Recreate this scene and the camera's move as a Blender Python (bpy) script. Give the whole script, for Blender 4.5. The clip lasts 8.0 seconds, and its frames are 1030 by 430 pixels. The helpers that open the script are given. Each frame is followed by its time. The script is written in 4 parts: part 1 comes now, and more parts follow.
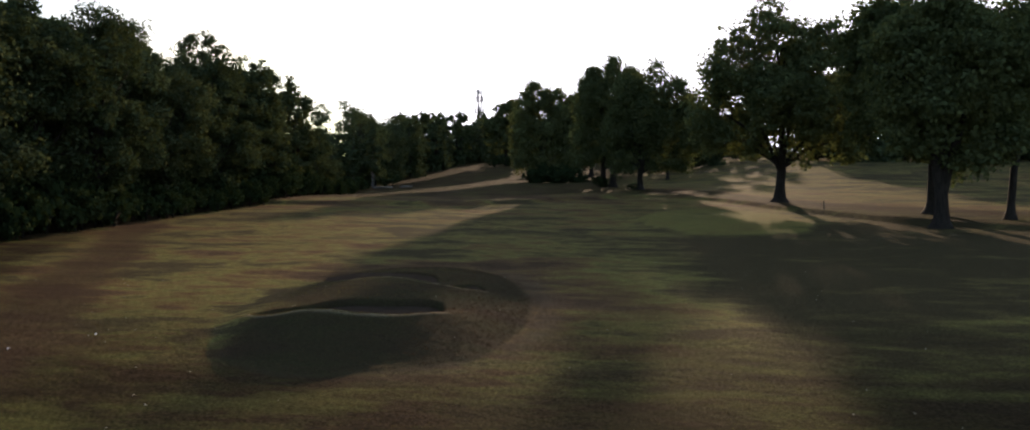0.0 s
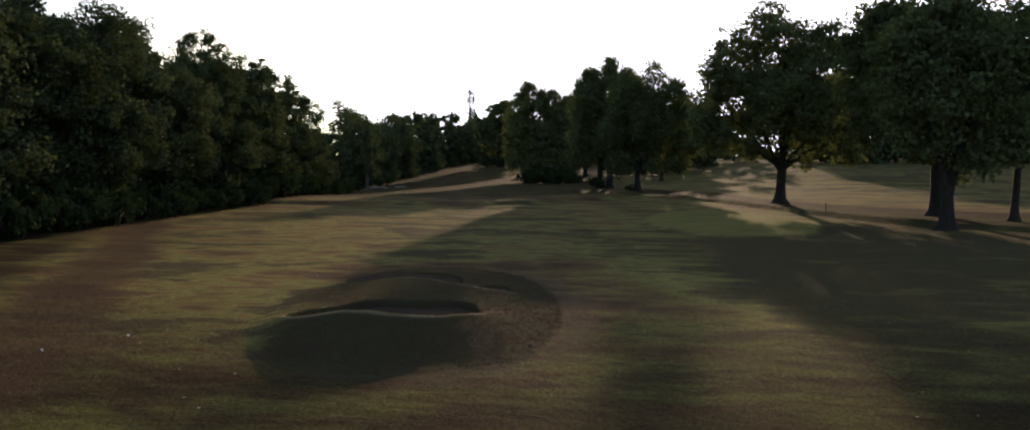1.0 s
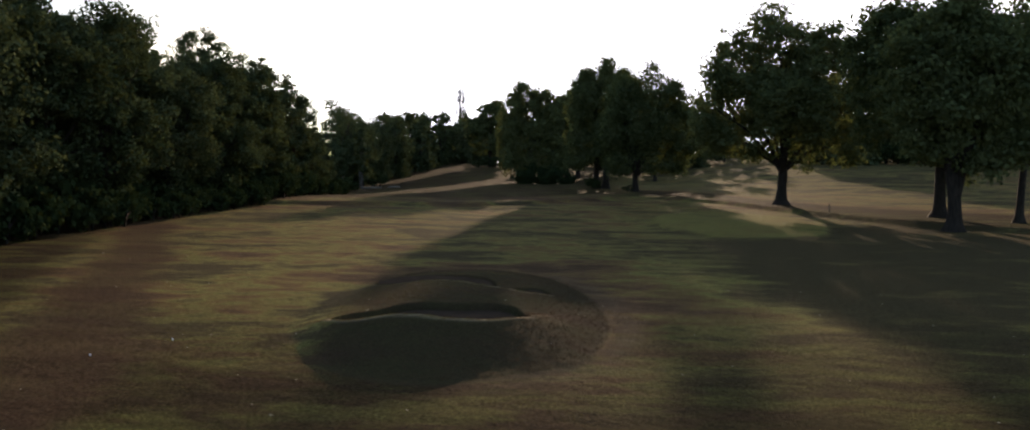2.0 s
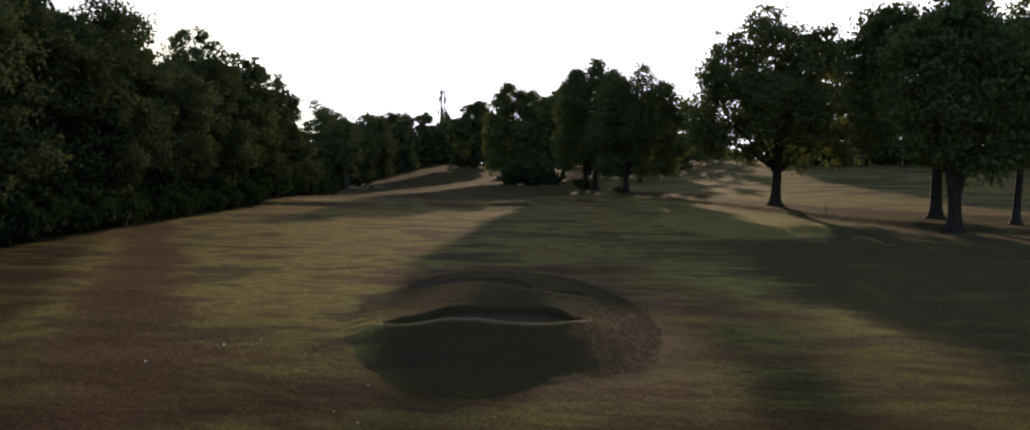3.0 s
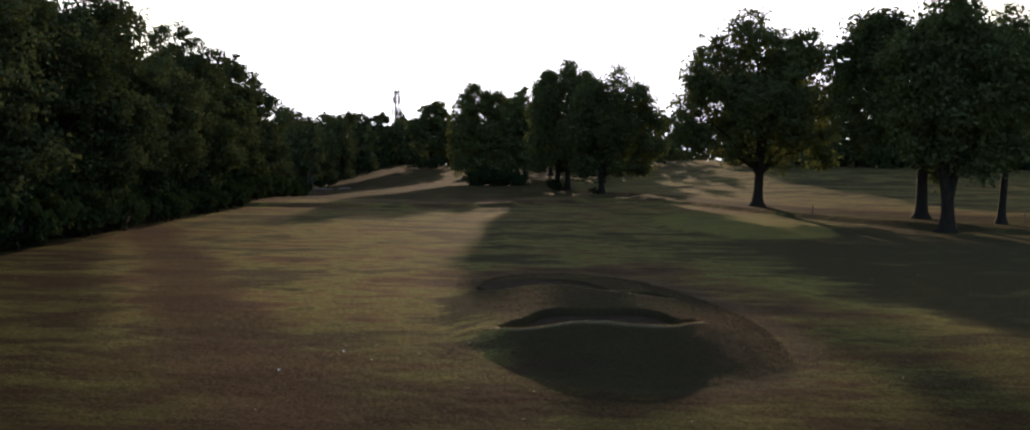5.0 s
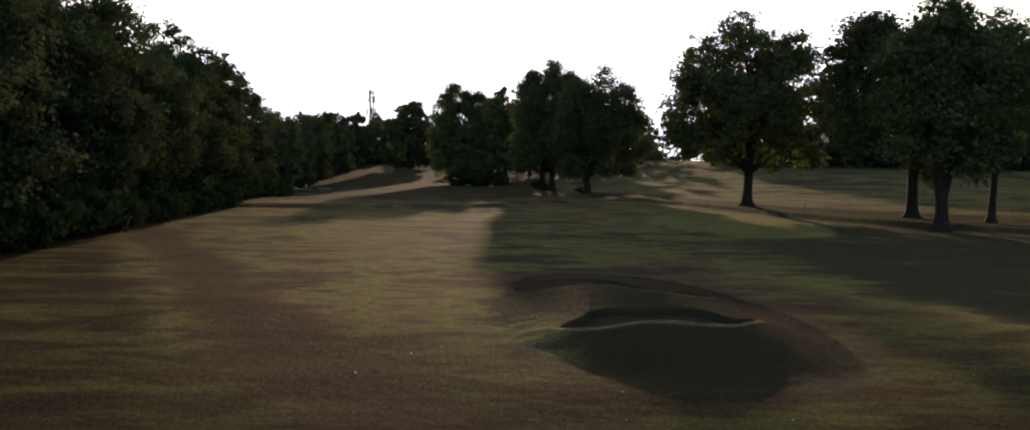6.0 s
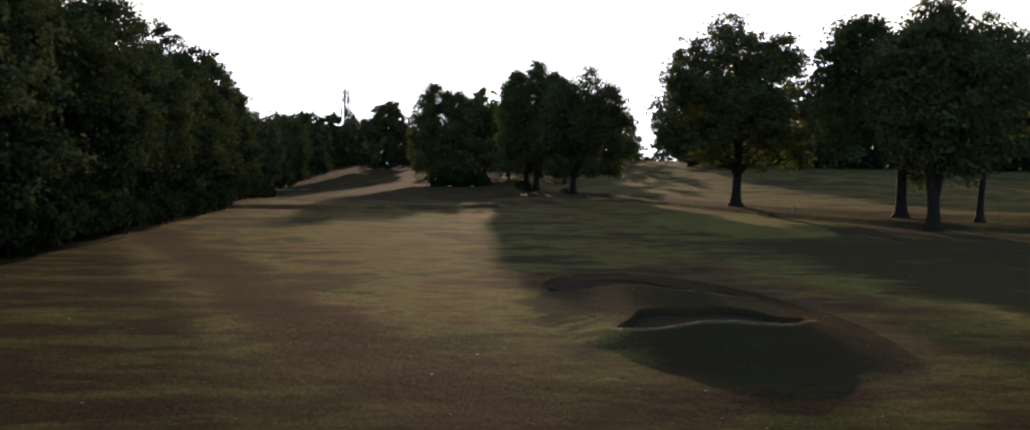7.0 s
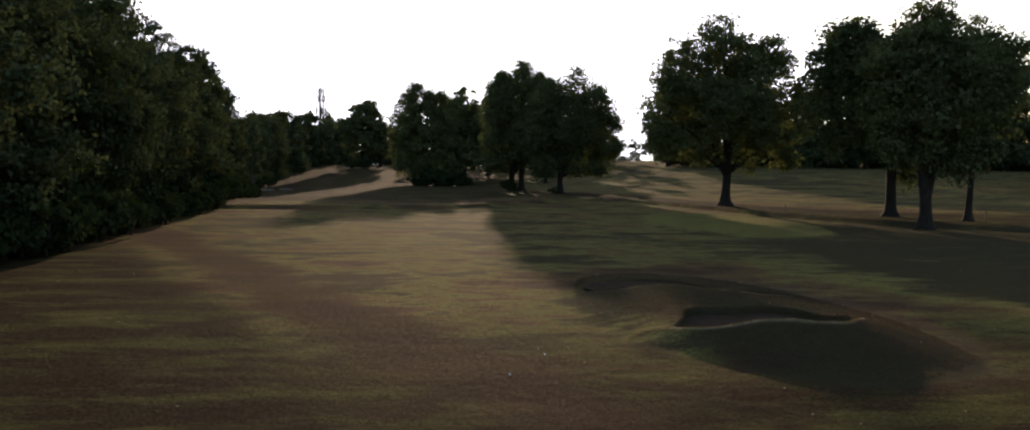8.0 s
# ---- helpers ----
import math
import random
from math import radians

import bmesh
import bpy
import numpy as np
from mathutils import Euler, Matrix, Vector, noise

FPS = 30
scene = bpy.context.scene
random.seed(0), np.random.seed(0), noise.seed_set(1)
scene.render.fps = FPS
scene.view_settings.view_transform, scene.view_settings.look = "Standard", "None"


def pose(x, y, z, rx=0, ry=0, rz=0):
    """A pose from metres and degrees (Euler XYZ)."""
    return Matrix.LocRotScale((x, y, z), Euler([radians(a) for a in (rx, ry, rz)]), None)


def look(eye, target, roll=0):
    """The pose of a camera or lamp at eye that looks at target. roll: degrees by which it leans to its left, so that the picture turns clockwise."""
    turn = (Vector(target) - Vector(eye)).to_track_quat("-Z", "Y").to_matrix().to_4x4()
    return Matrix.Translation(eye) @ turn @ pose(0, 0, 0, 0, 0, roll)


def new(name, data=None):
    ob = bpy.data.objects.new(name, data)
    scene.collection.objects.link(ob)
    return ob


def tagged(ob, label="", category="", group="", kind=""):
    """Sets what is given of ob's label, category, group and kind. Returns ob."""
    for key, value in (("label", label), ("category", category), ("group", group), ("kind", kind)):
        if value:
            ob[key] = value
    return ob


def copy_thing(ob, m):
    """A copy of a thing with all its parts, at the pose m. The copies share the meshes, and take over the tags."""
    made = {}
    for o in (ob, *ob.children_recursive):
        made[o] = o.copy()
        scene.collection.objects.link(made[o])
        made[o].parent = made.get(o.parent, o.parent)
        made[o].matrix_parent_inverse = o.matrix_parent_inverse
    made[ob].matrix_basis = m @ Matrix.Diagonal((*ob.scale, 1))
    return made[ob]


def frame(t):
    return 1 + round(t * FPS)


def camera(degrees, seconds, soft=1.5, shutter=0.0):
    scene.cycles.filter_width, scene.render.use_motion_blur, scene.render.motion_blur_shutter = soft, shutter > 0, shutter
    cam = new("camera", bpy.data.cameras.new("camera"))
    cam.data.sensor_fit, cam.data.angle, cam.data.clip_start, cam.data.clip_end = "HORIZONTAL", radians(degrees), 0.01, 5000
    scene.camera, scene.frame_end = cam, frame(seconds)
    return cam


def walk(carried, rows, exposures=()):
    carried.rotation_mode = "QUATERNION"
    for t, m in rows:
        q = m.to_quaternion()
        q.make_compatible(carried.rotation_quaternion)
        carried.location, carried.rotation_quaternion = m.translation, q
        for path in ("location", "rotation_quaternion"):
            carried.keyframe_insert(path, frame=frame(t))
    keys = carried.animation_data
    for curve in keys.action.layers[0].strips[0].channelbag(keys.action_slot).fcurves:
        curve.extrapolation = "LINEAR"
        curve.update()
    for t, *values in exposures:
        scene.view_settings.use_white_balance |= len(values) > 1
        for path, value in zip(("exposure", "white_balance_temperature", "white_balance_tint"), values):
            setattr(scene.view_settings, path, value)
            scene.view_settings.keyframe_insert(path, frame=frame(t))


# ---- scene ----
cam = camera(65.2, 8.0, 1.9, 0.5)

# the camera's glide, seconds, eye, target, roll
PATH = [
    (0, (7.53, -0.127, 4.215), (7.236, 1.847, 4.084), 0.1),
    (0.5, (6.957, -0.104, 4.178), (6.678, 1.872, 4.049), 0.2),
    (1, (6.294, -0.134, 4.19), (6.028, 1.844, 4.061), 0.3),
    (1.5, (5.566, -0.131, 4.211), (5.314, 1.848, 4.082), 0.4),
    (3, (2.836, -0.146, 4.253), (2.66, 1.842, 4.126), 0.6),
    (3.5, (1.831, -0.096, 4.238), (1.688, 1.895, 4.112), 0.7),
    (4, (0.764, -0.071, 4.224), (0.652, 1.922, 4.099), 0.7),
    (4.5, (-0.243, -0.089, 4.208), (-0.321, 1.906, 4.084), 0.7),
    (6, (-3.493, -0.051, 4.176), (-3.462, 1.945, 4.054), 0.7),
    (6.5, (-4.508, -0.037, 4.166), (-4.442, 1.958, 4.045), 0.7),
    (7, (-5.593, -0.058, 4.172), (-5.49, 1.935, 4.052), 0.7),
    (7.5, (-6.621, -0.078, 4.183), (-6.483, 1.913, 4.063), 0.7),
    (8, (-7.727, -0.104, 4.206), (-7.554, 1.885, 4.085), 0.7),
]
walk(cam, [(t, look(eye, target, roll)) for t, eye, target, roll in PATH], [(0, 0.92, 6300, 18), (8, 0.71, 6300, 18)])

# ---- light ----
SUN_TAN = 0.183          # rise of the sun over one metre of ground
SUN_EAST = 0.034          # its drift to the east over one metre north
sun_way = Vector((SUN_EAST, 1.0, SUN_TAN)).normalized()

world = bpy.data.worlds.new("morning_sky")
scene.world = world
world.use_nodes = True
wn = world.node_tree.nodes
wl = world.node_tree.links
sky = wn.new("ShaderNodeTexSky")
sky.sky_type = 'NISHITA'
sky.sun_disc = False
sky.sun_elevation = math.asin(sun_way.z)
sky.sun_rotation = math.atan2(SUN_EAST, 1.0)
sky.air_density = 1.0
sky.dust_density = 2.0
sky.ozone_density = 1.7
wn["Background"].inputs["Strength"].default_value = 0.15
# a bright even haze round the sun: the sky goes no brighter than this
haze = wn.new("ShaderNodeMix")
haze.data_type = 'RGBA'
haze.blend_type = 'DARKEN'
haze.inputs[0].default_value = 1.0
haze.inputs[7].default_value = (9.0, 9.0, 9.0, 1)
wl.new(sky.outputs[0], haze.inputs[6])
wl.new(haze.outputs[2], wn["Background"].inputs["Color"])

sun = new("sun", bpy.data.lights.new("sun", 'SUN'))
sun.data.energy = 3.3
sun.data.angle = radians(0.6)
sun.data.color = (1.0, 0.74, 0.48)
sun.matrix_world = look(sun_way * 400, (0, 0, 0))

# ---- materials ----


def mat_new(name):
    m = bpy.data.materials.new(name)
    m.use_nodes = True
    nt = m.node_tree
    return m, nt, nt.nodes["Principled BSDF"]


def node(nt, kind, **vals):
    n = nt.nodes.new(kind)
    for k, v in vals.items():
        n.inputs[k].default_value = v
    return n


def coords(nt, scale=(1, 1, 1), space="Object"):
    tc = nt.nodes.new("ShaderNodeTexCoord")
    mp = nt.nodes.new("ShaderNodeMapping")
    mp.inputs["Scale"].default_value = scale
    nt.links.new(tc.outputs[space], mp.inputs["Vector"])
    return mp.outputs[0]


def noise_tex(nt, vec, scale, detail=4.0, rough=0.55):
    n = nt.nodes.new("ShaderNodeTexNoise")
    n.inputs["Scale"].default_value = scale
    n.inputs["Detail"].default_value = detail
    n.inputs["Roughness"].default_value = rough
    nt.links.new(vec, n.inputs["Vector"])
    return n.outputs[0]


def ramp(nt, fac, stops):
    r = nt.nodes.new("ShaderNodeValToRGB")
    el = r.color_ramp.elements
    while len(el) < len(stops):
        el.new(0.5)
    for e, (p, c) in zip(el, stops):
        e.position = p
        e.color = (c[0], c[1], c[2], 1)
    nt.links.new(fac, r.inputs[0])
    return r.outputs[0]


def mix(nt, fac, a, b, mode='MIX'):
    m = nt.nodes.new("ShaderNodeMix")
    m.data_type = 'RGBA'
    m.blend_type = mode
    if isinstance(fac, float):
        m.inputs[0].default_value = fac
    else:
        nt.links.new(fac, m.inputs[0])
    for sock, v in ((m.inputs[6], a), (m.inputs[7], b)):
        if isinstance(v, tuple):
            sock.default_value = (v[0], v[1], v[2], 1)
        else:
            nt.links.new(v, sock)
    return m.outputs[2]


def math_node(nt, op, a, b):
    m = nt.nodes.new("ShaderNodeMath")
    m.operation = op
    for sock, v in ((m.inputs[0], a), (m.inputs[1], b)):
        if isinstance(v, (int, float)):
            sock.default_value = v
        else:
            nt.links.new(v, sock)
    return m.outputs[0]


def bump(nt, bsdf, height, strength, dist):
    b = nt.nodes.new("ShaderNodeBump")
    b.inputs["Strength"].default_value = strength
    b.inputs["Distance"].default_value = dist
    nt.links.new(height, b.inputs["Height"])
    nt.links.new(b.outputs[0], bsdf.inputs["Normal"])


TURF = [(0.04, (0.064, 0.052, 0.026)), (0.2, (0.092, 0.074, 0.032)), (0.3, (0.122, 0.105, 0.038)), (0.38, (0.168, 0.152, 0.046)),
        (0.47, (0.152, 0.118, 0.041)), (0.6, (0.128, 0.082, 0.035)), (0.76, (0.099, 0.064, 0.034)), (1.0, (0.069, 0.045, 0.026))]


def grass_material():
    m, nt, p = mat_new("dry_turf")
    v = coords(nt)
    dry = nt.nodes.new("ShaderNodeAttribute")
    dry.attribute_name = "dryness_and_shade"
    big = noise_tex(nt, coords(nt, (0.5, 1.0, 1.0)), 0.24, 4.0, 0.6)
    mid = noise_tex(nt, coords(nt, (0.45, 1.0, 1.0)), 1.3, 5.0, 0.68)
    fine = noise_tex(nt, v, 14.0, 6.0, 0.7)
    # how dry or darkened: the zone, patches several metres wide, and tufts
    a = math_node(nt, 'SUBTRACT', big, 0.5)
    b = math_node(nt, 'SUBTRACT', mid, 0.5)
    wide = noise_tex(nt, coords(nt, (0.6, 1.0, 1.0)), 0.055, 3.0, 0.55)
    patch = math_node(nt, 'ADD', math_node(nt, 'MULTIPLY', a, 2.7), math_node(nt, 'MULTIPLY', b, 1.5))
    patch = math_node(nt, 'ADD', patch, math_node(nt, 'MULTIPLY', math_node(nt, 'SUBTRACT', wide, 0.5), 1.5))
    even = nt.nodes.new("ShaderNodeAttribute")
    even.attribute_name = "evenness"
    s = math_node(nt, 'ADD', dry.outputs["Fac"], math_node(nt, 'MULTIPLY', patch, math_node(nt, 'SUBTRACT', 1.0, even.outputs["Fac"])))
    col = ramp(nt, s, TURF)
    speck = ramp(nt, fine, [(0.32, (0.45, 0.45, 0.45)), (0.68, (1.55, 1.52, 1.45))])
    col = mix(nt, 1.0, col, speck, 'MULTIPLY')
    grain = ramp(nt, noise_tex(nt, v, 42.0, 3.0, 0.7), [(0.32, (0.5, 0.5, 0.5)), (0.68, (1.5, 1.48, 1.42))])
    col = mix(nt, 1.0, col, grain, 'MULTIPLY')
    unmown_and_dim = nt.nodes.new("ShaderNodeAttribute")
    unmown_and_dim.attribute_name = "unmown_and_dim"
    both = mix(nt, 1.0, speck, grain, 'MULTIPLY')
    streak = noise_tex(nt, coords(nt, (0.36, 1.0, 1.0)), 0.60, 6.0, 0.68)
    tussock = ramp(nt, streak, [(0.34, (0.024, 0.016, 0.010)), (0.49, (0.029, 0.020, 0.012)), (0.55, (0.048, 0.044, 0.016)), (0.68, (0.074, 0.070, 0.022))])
    col = mix(nt, unmown_and_dim.outputs["Fac"], col, mix(nt, 1.0, tussock, both, 'MULTIPLY'))
    # bare earth, also laid along the wood in place of its shade
    track_and_shade = nt.nodes.new("ShaderNodeAttribute")
    track_and_shade.attribute_name = "track_and_shade"
    earth = ramp(nt, streak, [(0.36, (0.046, 0.028, 0.017)), (0.66, (0.072, 0.046, 0.026))])
    col = mix(nt, track_and_shade.outputs["Fac"], col, mix(nt, 1.0, earth, both, 'MULTIPLY'))
    # dark turf colour standing in for the shade on the mound's face
    mound_shade = nt.nodes.new("ShaderNodeAttribute")
    mound_shade.attribute_name = "mound_shade"
    col = mix(nt, mound_shade.outputs["Fac"], col, mix(nt, 1.0, ramp(nt, streak, [(0.36, (0.048, 0.032, 0.020)), (0.64, (0.046, 0.042, 0.019))]), mix(nt, 0.55, both, (1.0, 1.0, 1.0)), 'MULTIPLY'))
    # pale straw: light painted on the rims, and the bare ring at the foot
    worn_and_lit = nt.nodes.new("ShaderNodeAttribute")
    worn_and_lit.attribute_name = "worn_and_lit"
    col = mix(nt, worn_and_lit.outputs["Fac"], col, mix(nt, 1.0, (0.34, 0.27, 0.17), grain, 'MULTIPLY'))
    nt.links.new(col, p.inputs["Base Color"])
    p.inputs["Roughness"].default_value = 0.95
    p.inputs["Specular IOR Level"].default_value = 0.006
    p.inputs["Sheen Weight"].default_value = 0.0
    p.inputs["Sheen Roughness"].default_value = 0.4
    p.inputs["Sheen Tint"].default_value = (1.0, 0.85, 0.5, 1)
    hgt = math_node(nt, 'ADD', math_node(nt, 'MULTIPLY', fine, 0.5), math_node(nt, 'MULTIPLY', noise_tex(nt, v, 3.0, 5.0, 0.6), 1.0))
    bump(nt, p, hgt, 1.0, 0.08)
    return m


def blade_material():
    m, nt, p = mat_new("grass_blades")
    dry = nt.nodes.new("ShaderNodeAttribute")
    dry.attribute_name = "dryness_and_shade"
    geo = nt.nodes.new("ShaderNodeNewGeometry")
    s = math_node(nt, 'ADD', dry.outputs["Fac"], math_node(nt, 'MULTIPLY', math_node(nt, 'SUBTRACT', geo.outputs["Random Per Island"], 0.5), 0.5))
    col = ramp(nt, s, TURF)
    nt.links.new(col, p.inputs["Base Color"])
    p.inputs["Roughness"].default_value = 0.8
    p.inputs["Specular IOR Level"].default_value = 0.05
    tr = nt.nodes.new("ShaderNodeBsdfTranslucent")
    nt.links.new(col, tr.inputs["Color"])
    mx = nt.nodes.new("ShaderNodeMixShader")
    mx.inputs[0].default_value = 0.4
    nt.links.new(p.outputs[0], mx.inputs[1])
    nt.links.new(tr.outputs[0], mx.inputs[2])
    nt.links.new(mx.outputs[0], nt.nodes["Material Output"].inputs["Surface"])
    return m


def sand_material():
    m, nt, p = mat_new("bunker_sand")
    v = coords(nt)
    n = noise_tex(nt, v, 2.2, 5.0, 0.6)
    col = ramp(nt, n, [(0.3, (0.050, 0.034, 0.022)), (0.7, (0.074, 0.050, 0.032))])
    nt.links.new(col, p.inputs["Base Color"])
    p.inputs["Roughness"].default_value = 0.95
    p.inputs["Specular IOR Level"].default_value = 0.0
    rake = noise_tex(nt, coords(nt, (1.0, 9.0, 1.0)), 2.5, 3.0, 0.6)
    bump(nt, p, rake, 0.6, 0.03)
    return m


def leaf_material(name, dark, light, trans=0.35):
    m, nt, p = mat_new(name)
    geo = nt.nodes.new("ShaderNodeNewGeometry")
    info = nt.nodes.new("ShaderNodeObjectInfo")
    n = noise_tex(nt, coords(nt), 0.45, 3.0, 0.6)
    f = math_node(nt, 'ADD', math_node(nt, 'MULTIPLY', geo.outputs["Random Per Island"], 0.34), math_node(nt, 'MULTIPLY', n, 0.62))
    f = math_node(nt, 'ADD', f, math_node(nt, 'MULTIPLY', math_node(nt, 'SUBTRACT', info.outputs["Random"], 0.5), 0.25))
    col = ramp(nt, f, [(0.2, dark), (0.62, light), (0.85, (light[0] * 1.25, light[1] * 1.1, light[2]))])
    nt.links.new(col, p.inputs["Base Color"])
    p.inputs["Roughness"].default_value = 0.65
    p.inputs["Specular IOR Level"].default_value = 0.0
    tr = nt.nodes.new("ShaderNodeBsdfTranslucent")
    nt.links.new(mix(nt, 1.0, col, (1.2, 1.25, 0.8), 'MULTIPLY'), tr.inputs["Color"])
    mx = nt.nodes.new("ShaderNodeMixShader")
    mx.inputs[0].default_value = trans
    nt.links.new(p.outputs[0], mx.inputs[1])
    nt.links.new(tr.outputs[0], mx.inputs[2])
    nt.links.new(mx.outputs[0], nt.nodes["Material Output"].inputs["Surface"])
    return m


def bark_material(name, dark, light):
    m, nt, p = mat_new(name)
    p.inputs["Specular IOR Level"].default_value = 0.1
    n = noise_tex(nt, coords(nt, (5.0, 5.0, 1.0)), 1.6, 6.0, 0.7)
    nt.links.new(ramp(nt, n, [(0.35, dark), (0.68, light)]), p.inputs["Base Color"])
    p.inputs["Roughness"].default_value = 0.92
    bump(nt, p, n, 0.9, 0.08)
    return m


def plain_material(name, a, b, scale=6.0, rough=0.7, metal=0.0):
    m, nt, p = mat_new(name)
    n = noise_tex(nt, coords(nt), scale, 5.0, 0.6)
    nt.links.new(ramp(nt, n, [(0.3, a), (0.7, b)]), p.inputs["Base Color"])
    p.inputs["Roughness"].default_value = rough
    p.inputs["Metallic"].default_value = metal
    p.inputs["Specular IOR Level"].default_value = 0.2
    bump(nt, p, n, 0.3, 0.01)
    return m


GRASS = grass_material()
BLADE = blade_material()
SAND = sand_material()
OAK_LEAF = leaf_material("oak_leaves", (0.056, 0.070, 0.030), (0.115, 0.130, 0.054), 0.27)
WOOD_LEAF = leaf_material("woodland_leaves", (0.036, 0.050, 0.022), (0.090, 0.106, 0.050), 0.14)
BUSH_LEAF = leaf_material("shrub_leaves", (0.022, 0.036, 0.014), (0.042, 0.056, 0.023), 0.08)
BARK = bark_material("oak_bark", (0.018, 0.014, 0.011), (0.046, 0.037, 0.029))
BIRCH = bark_material("birch_bark", (0.07, 0.06, 0.055), (0.26, 0.24, 0.22))
STEEL = plain_material("galvanised_steel", (0.045, 0.047, 0.05), (0.08, 0.082, 0.085), 3.0, 0.7, 0.0)
POST_WOOD = plain_material("weathered_wood", (0.12, 0.09, 0.06), (0.22, 0.17, 0.12), 9.0, 0.85)
LOG_WOOD = plain_material("bleached_wood", (0.16, 0.13, 0.10), (0.26, 0.22, 0.17), 7.0, 0.85)
PALE = plain_material("pale_dry_leaf", (0.34, 0.27, 0.16), (0.60, 0.54, 0.42), 20.0, 0.8)
WHITE = plain_material("white_cover", (0.72, 0.72, 0.70), (0.80, 0.80, 0.78), 30.0, 0.4)

# ---- shapes ----


def mesh_from(name, verts, faces, mat, smooth=False):
    me = bpy.data.meshes.new(name)
    me.from_pydata([tuple(v) for v in verts], [], faces)
    me.materials.append(mat)
    if smooth:
        me.polygons.foreach_set("use_smooth", [True] * len(me.polygons))
    me.update()
    return me


def part_mesh(name, me, parent, label=""):
    ob = new(name, me)
    ob.parent = parent
    return tagged(ob, label) if label else ob


def tube(points, radii, sides=8, cap=True):
    """Verts and faces of a tapering tube along a line of points."""
    verts, faces = [], []
    pts = [Vector(p) for p in points]
    for i, p in enumerate(pts):
        d = (pts[min(i + 1, len(pts) - 1)] - pts[max(i - 1, 0)]).normalized()
        u = d.orthogonal().normalized() if abs(d.z) < 0.9 else d.cross(Vector((0, 1, 0))).normalized()
        w = d.cross(u)
        for k in range(sides):
            a = 2 * math.pi * k / sides
            verts.append(p + (u * math.cos(a) + w * math.sin(a)) * radii[i])
    for i in range(len(pts) - 1):
        for k in range(sides):
            k2 = (k + 1) % sides
            faces.append((i * sides + k, i * sides + k2, (i + 1) * sides + k2, (i + 1) * sides + k))
    if cap:
        faces.append(tuple(range(sides))[::-1])
        faces.append(tuple((len(pts) - 1) * sides + k for k in range(sides)))
    return verts, faces


def joined(pieces):
    verts, faces = [], []
    for v, f in pieces:
        o = len(verts)
        verts += v
        faces += [tuple(i + o for i in q) for q in f]
    return verts, faces


def box(cx, cy, cz, sx, sy, sz):
    v = [Vector((cx + a * sx / 2, cy + b * sy / 2, cz + c * sz / 2)) for a in (-1, 1) for b in (-1, 1) for c in (-1, 1)]
    return v, [(0, 1, 3, 2), (4, 6, 7, 5), (0, 4, 5, 1), (2, 3, 7, 6), (0, 2, 6, 4), (1, 5, 7, 3)]


def leaf_cloud(name, lobes, count, size, mat, rng, clump=1.0, shell=0.25, per=30):
    """A crown: leaves gathered in clumps over the outer part of each lobe (x, y, z and three radii)."""
    lob = np.array(lobes, float)
    subs = [lob * np.array([1, 1, 1, 0.9, 0.9, 0.9])]
    for _ in range(8):
        q = rng.normal(size=(len(lob), 3)) + np.array([0, 0, 0.25])
        q /= np.linalg.norm(q, axis=1)[:, None]
        subs.append(np.hstack([lob[:, :3] + q * lob[:, 3:] * 0.76, lob[:, 3:] * rng.uniform(0.30, 0.50, (len(lob), 1))]))
    lob = np.vstack(subs)
    area = (lob[:, 3] * lob[:, 4] * lob[:, 5]) ** (2 / 3)
    n_cl = max(12, int(count / per))
    pick = rng.choice(len(lob), n_cl, p=area / area.sum())
    d = rng.normal(size=(n_cl, 3))
    d /= np.linalg.norm(d, axis=1)[:, None]
    r = shell + (1 - shell) * rng.random(n_cl) ** 0.6
    r *= rng.uniform(0.86, 1.0, n_cl)
    centre = lob[pick, :3] + d * lob[pick, 3:] * r[:, None]
    rad = clump * rng.uniform(0.55, 1.3, n_cl)
    ci = np.repeat(np.arange(n_cl), per)
    n = len(ci)
    off = np.clip(rng.normal(size=(n, 3)), -1.5, 1.5) * np.array([0.44, 0.44, 0.30])
    pos = centre[ci] + off * rad[ci][:, None]
    # leaves lie along the clump's outward direction, with scatter
    nor = d[ci] * 0.6 + rng.normal(size=(n, 3)) * 0.8 + np.array([0, 0, 0.45])
    nor /= np.linalg.norm(nor, axis=1)[:, None]
    t = np.cross(nor, rng.normal(size=(n, 3)))
    t /= np.linalg.norm(t, axis=1)[:, None]
    b = np.cross(nor, t)
    s = size * rng.uniform(0.6, 1.3, n)[:, None]
    fold = nor * s * 0.16
    v = np.stack([pos - t * s * 0.5, pos + b * s * 0.3 + fold, pos + t * s * 0.5, pos - b * s * 0.3 + fold], 1).reshape(-1, 3)
    me = bpy.data.meshes.new(name)
    me.vertices.add(4 * n)
    me.vertices.foreach_set("co", v.ravel())
    me.loops.add(4 * n)
    me.loops.foreach_set("vertex_index", np.arange(4 * n))
    me.polygons.add(n)
    me.polygons.foreach_set("loop_start", np.arange(0, 4 * n, 4))
    me.polygons.foreach_set("loop_total", np.full(n, 4))
    me.materials.append(mat)
    me.update()
    me.validate()
    return me


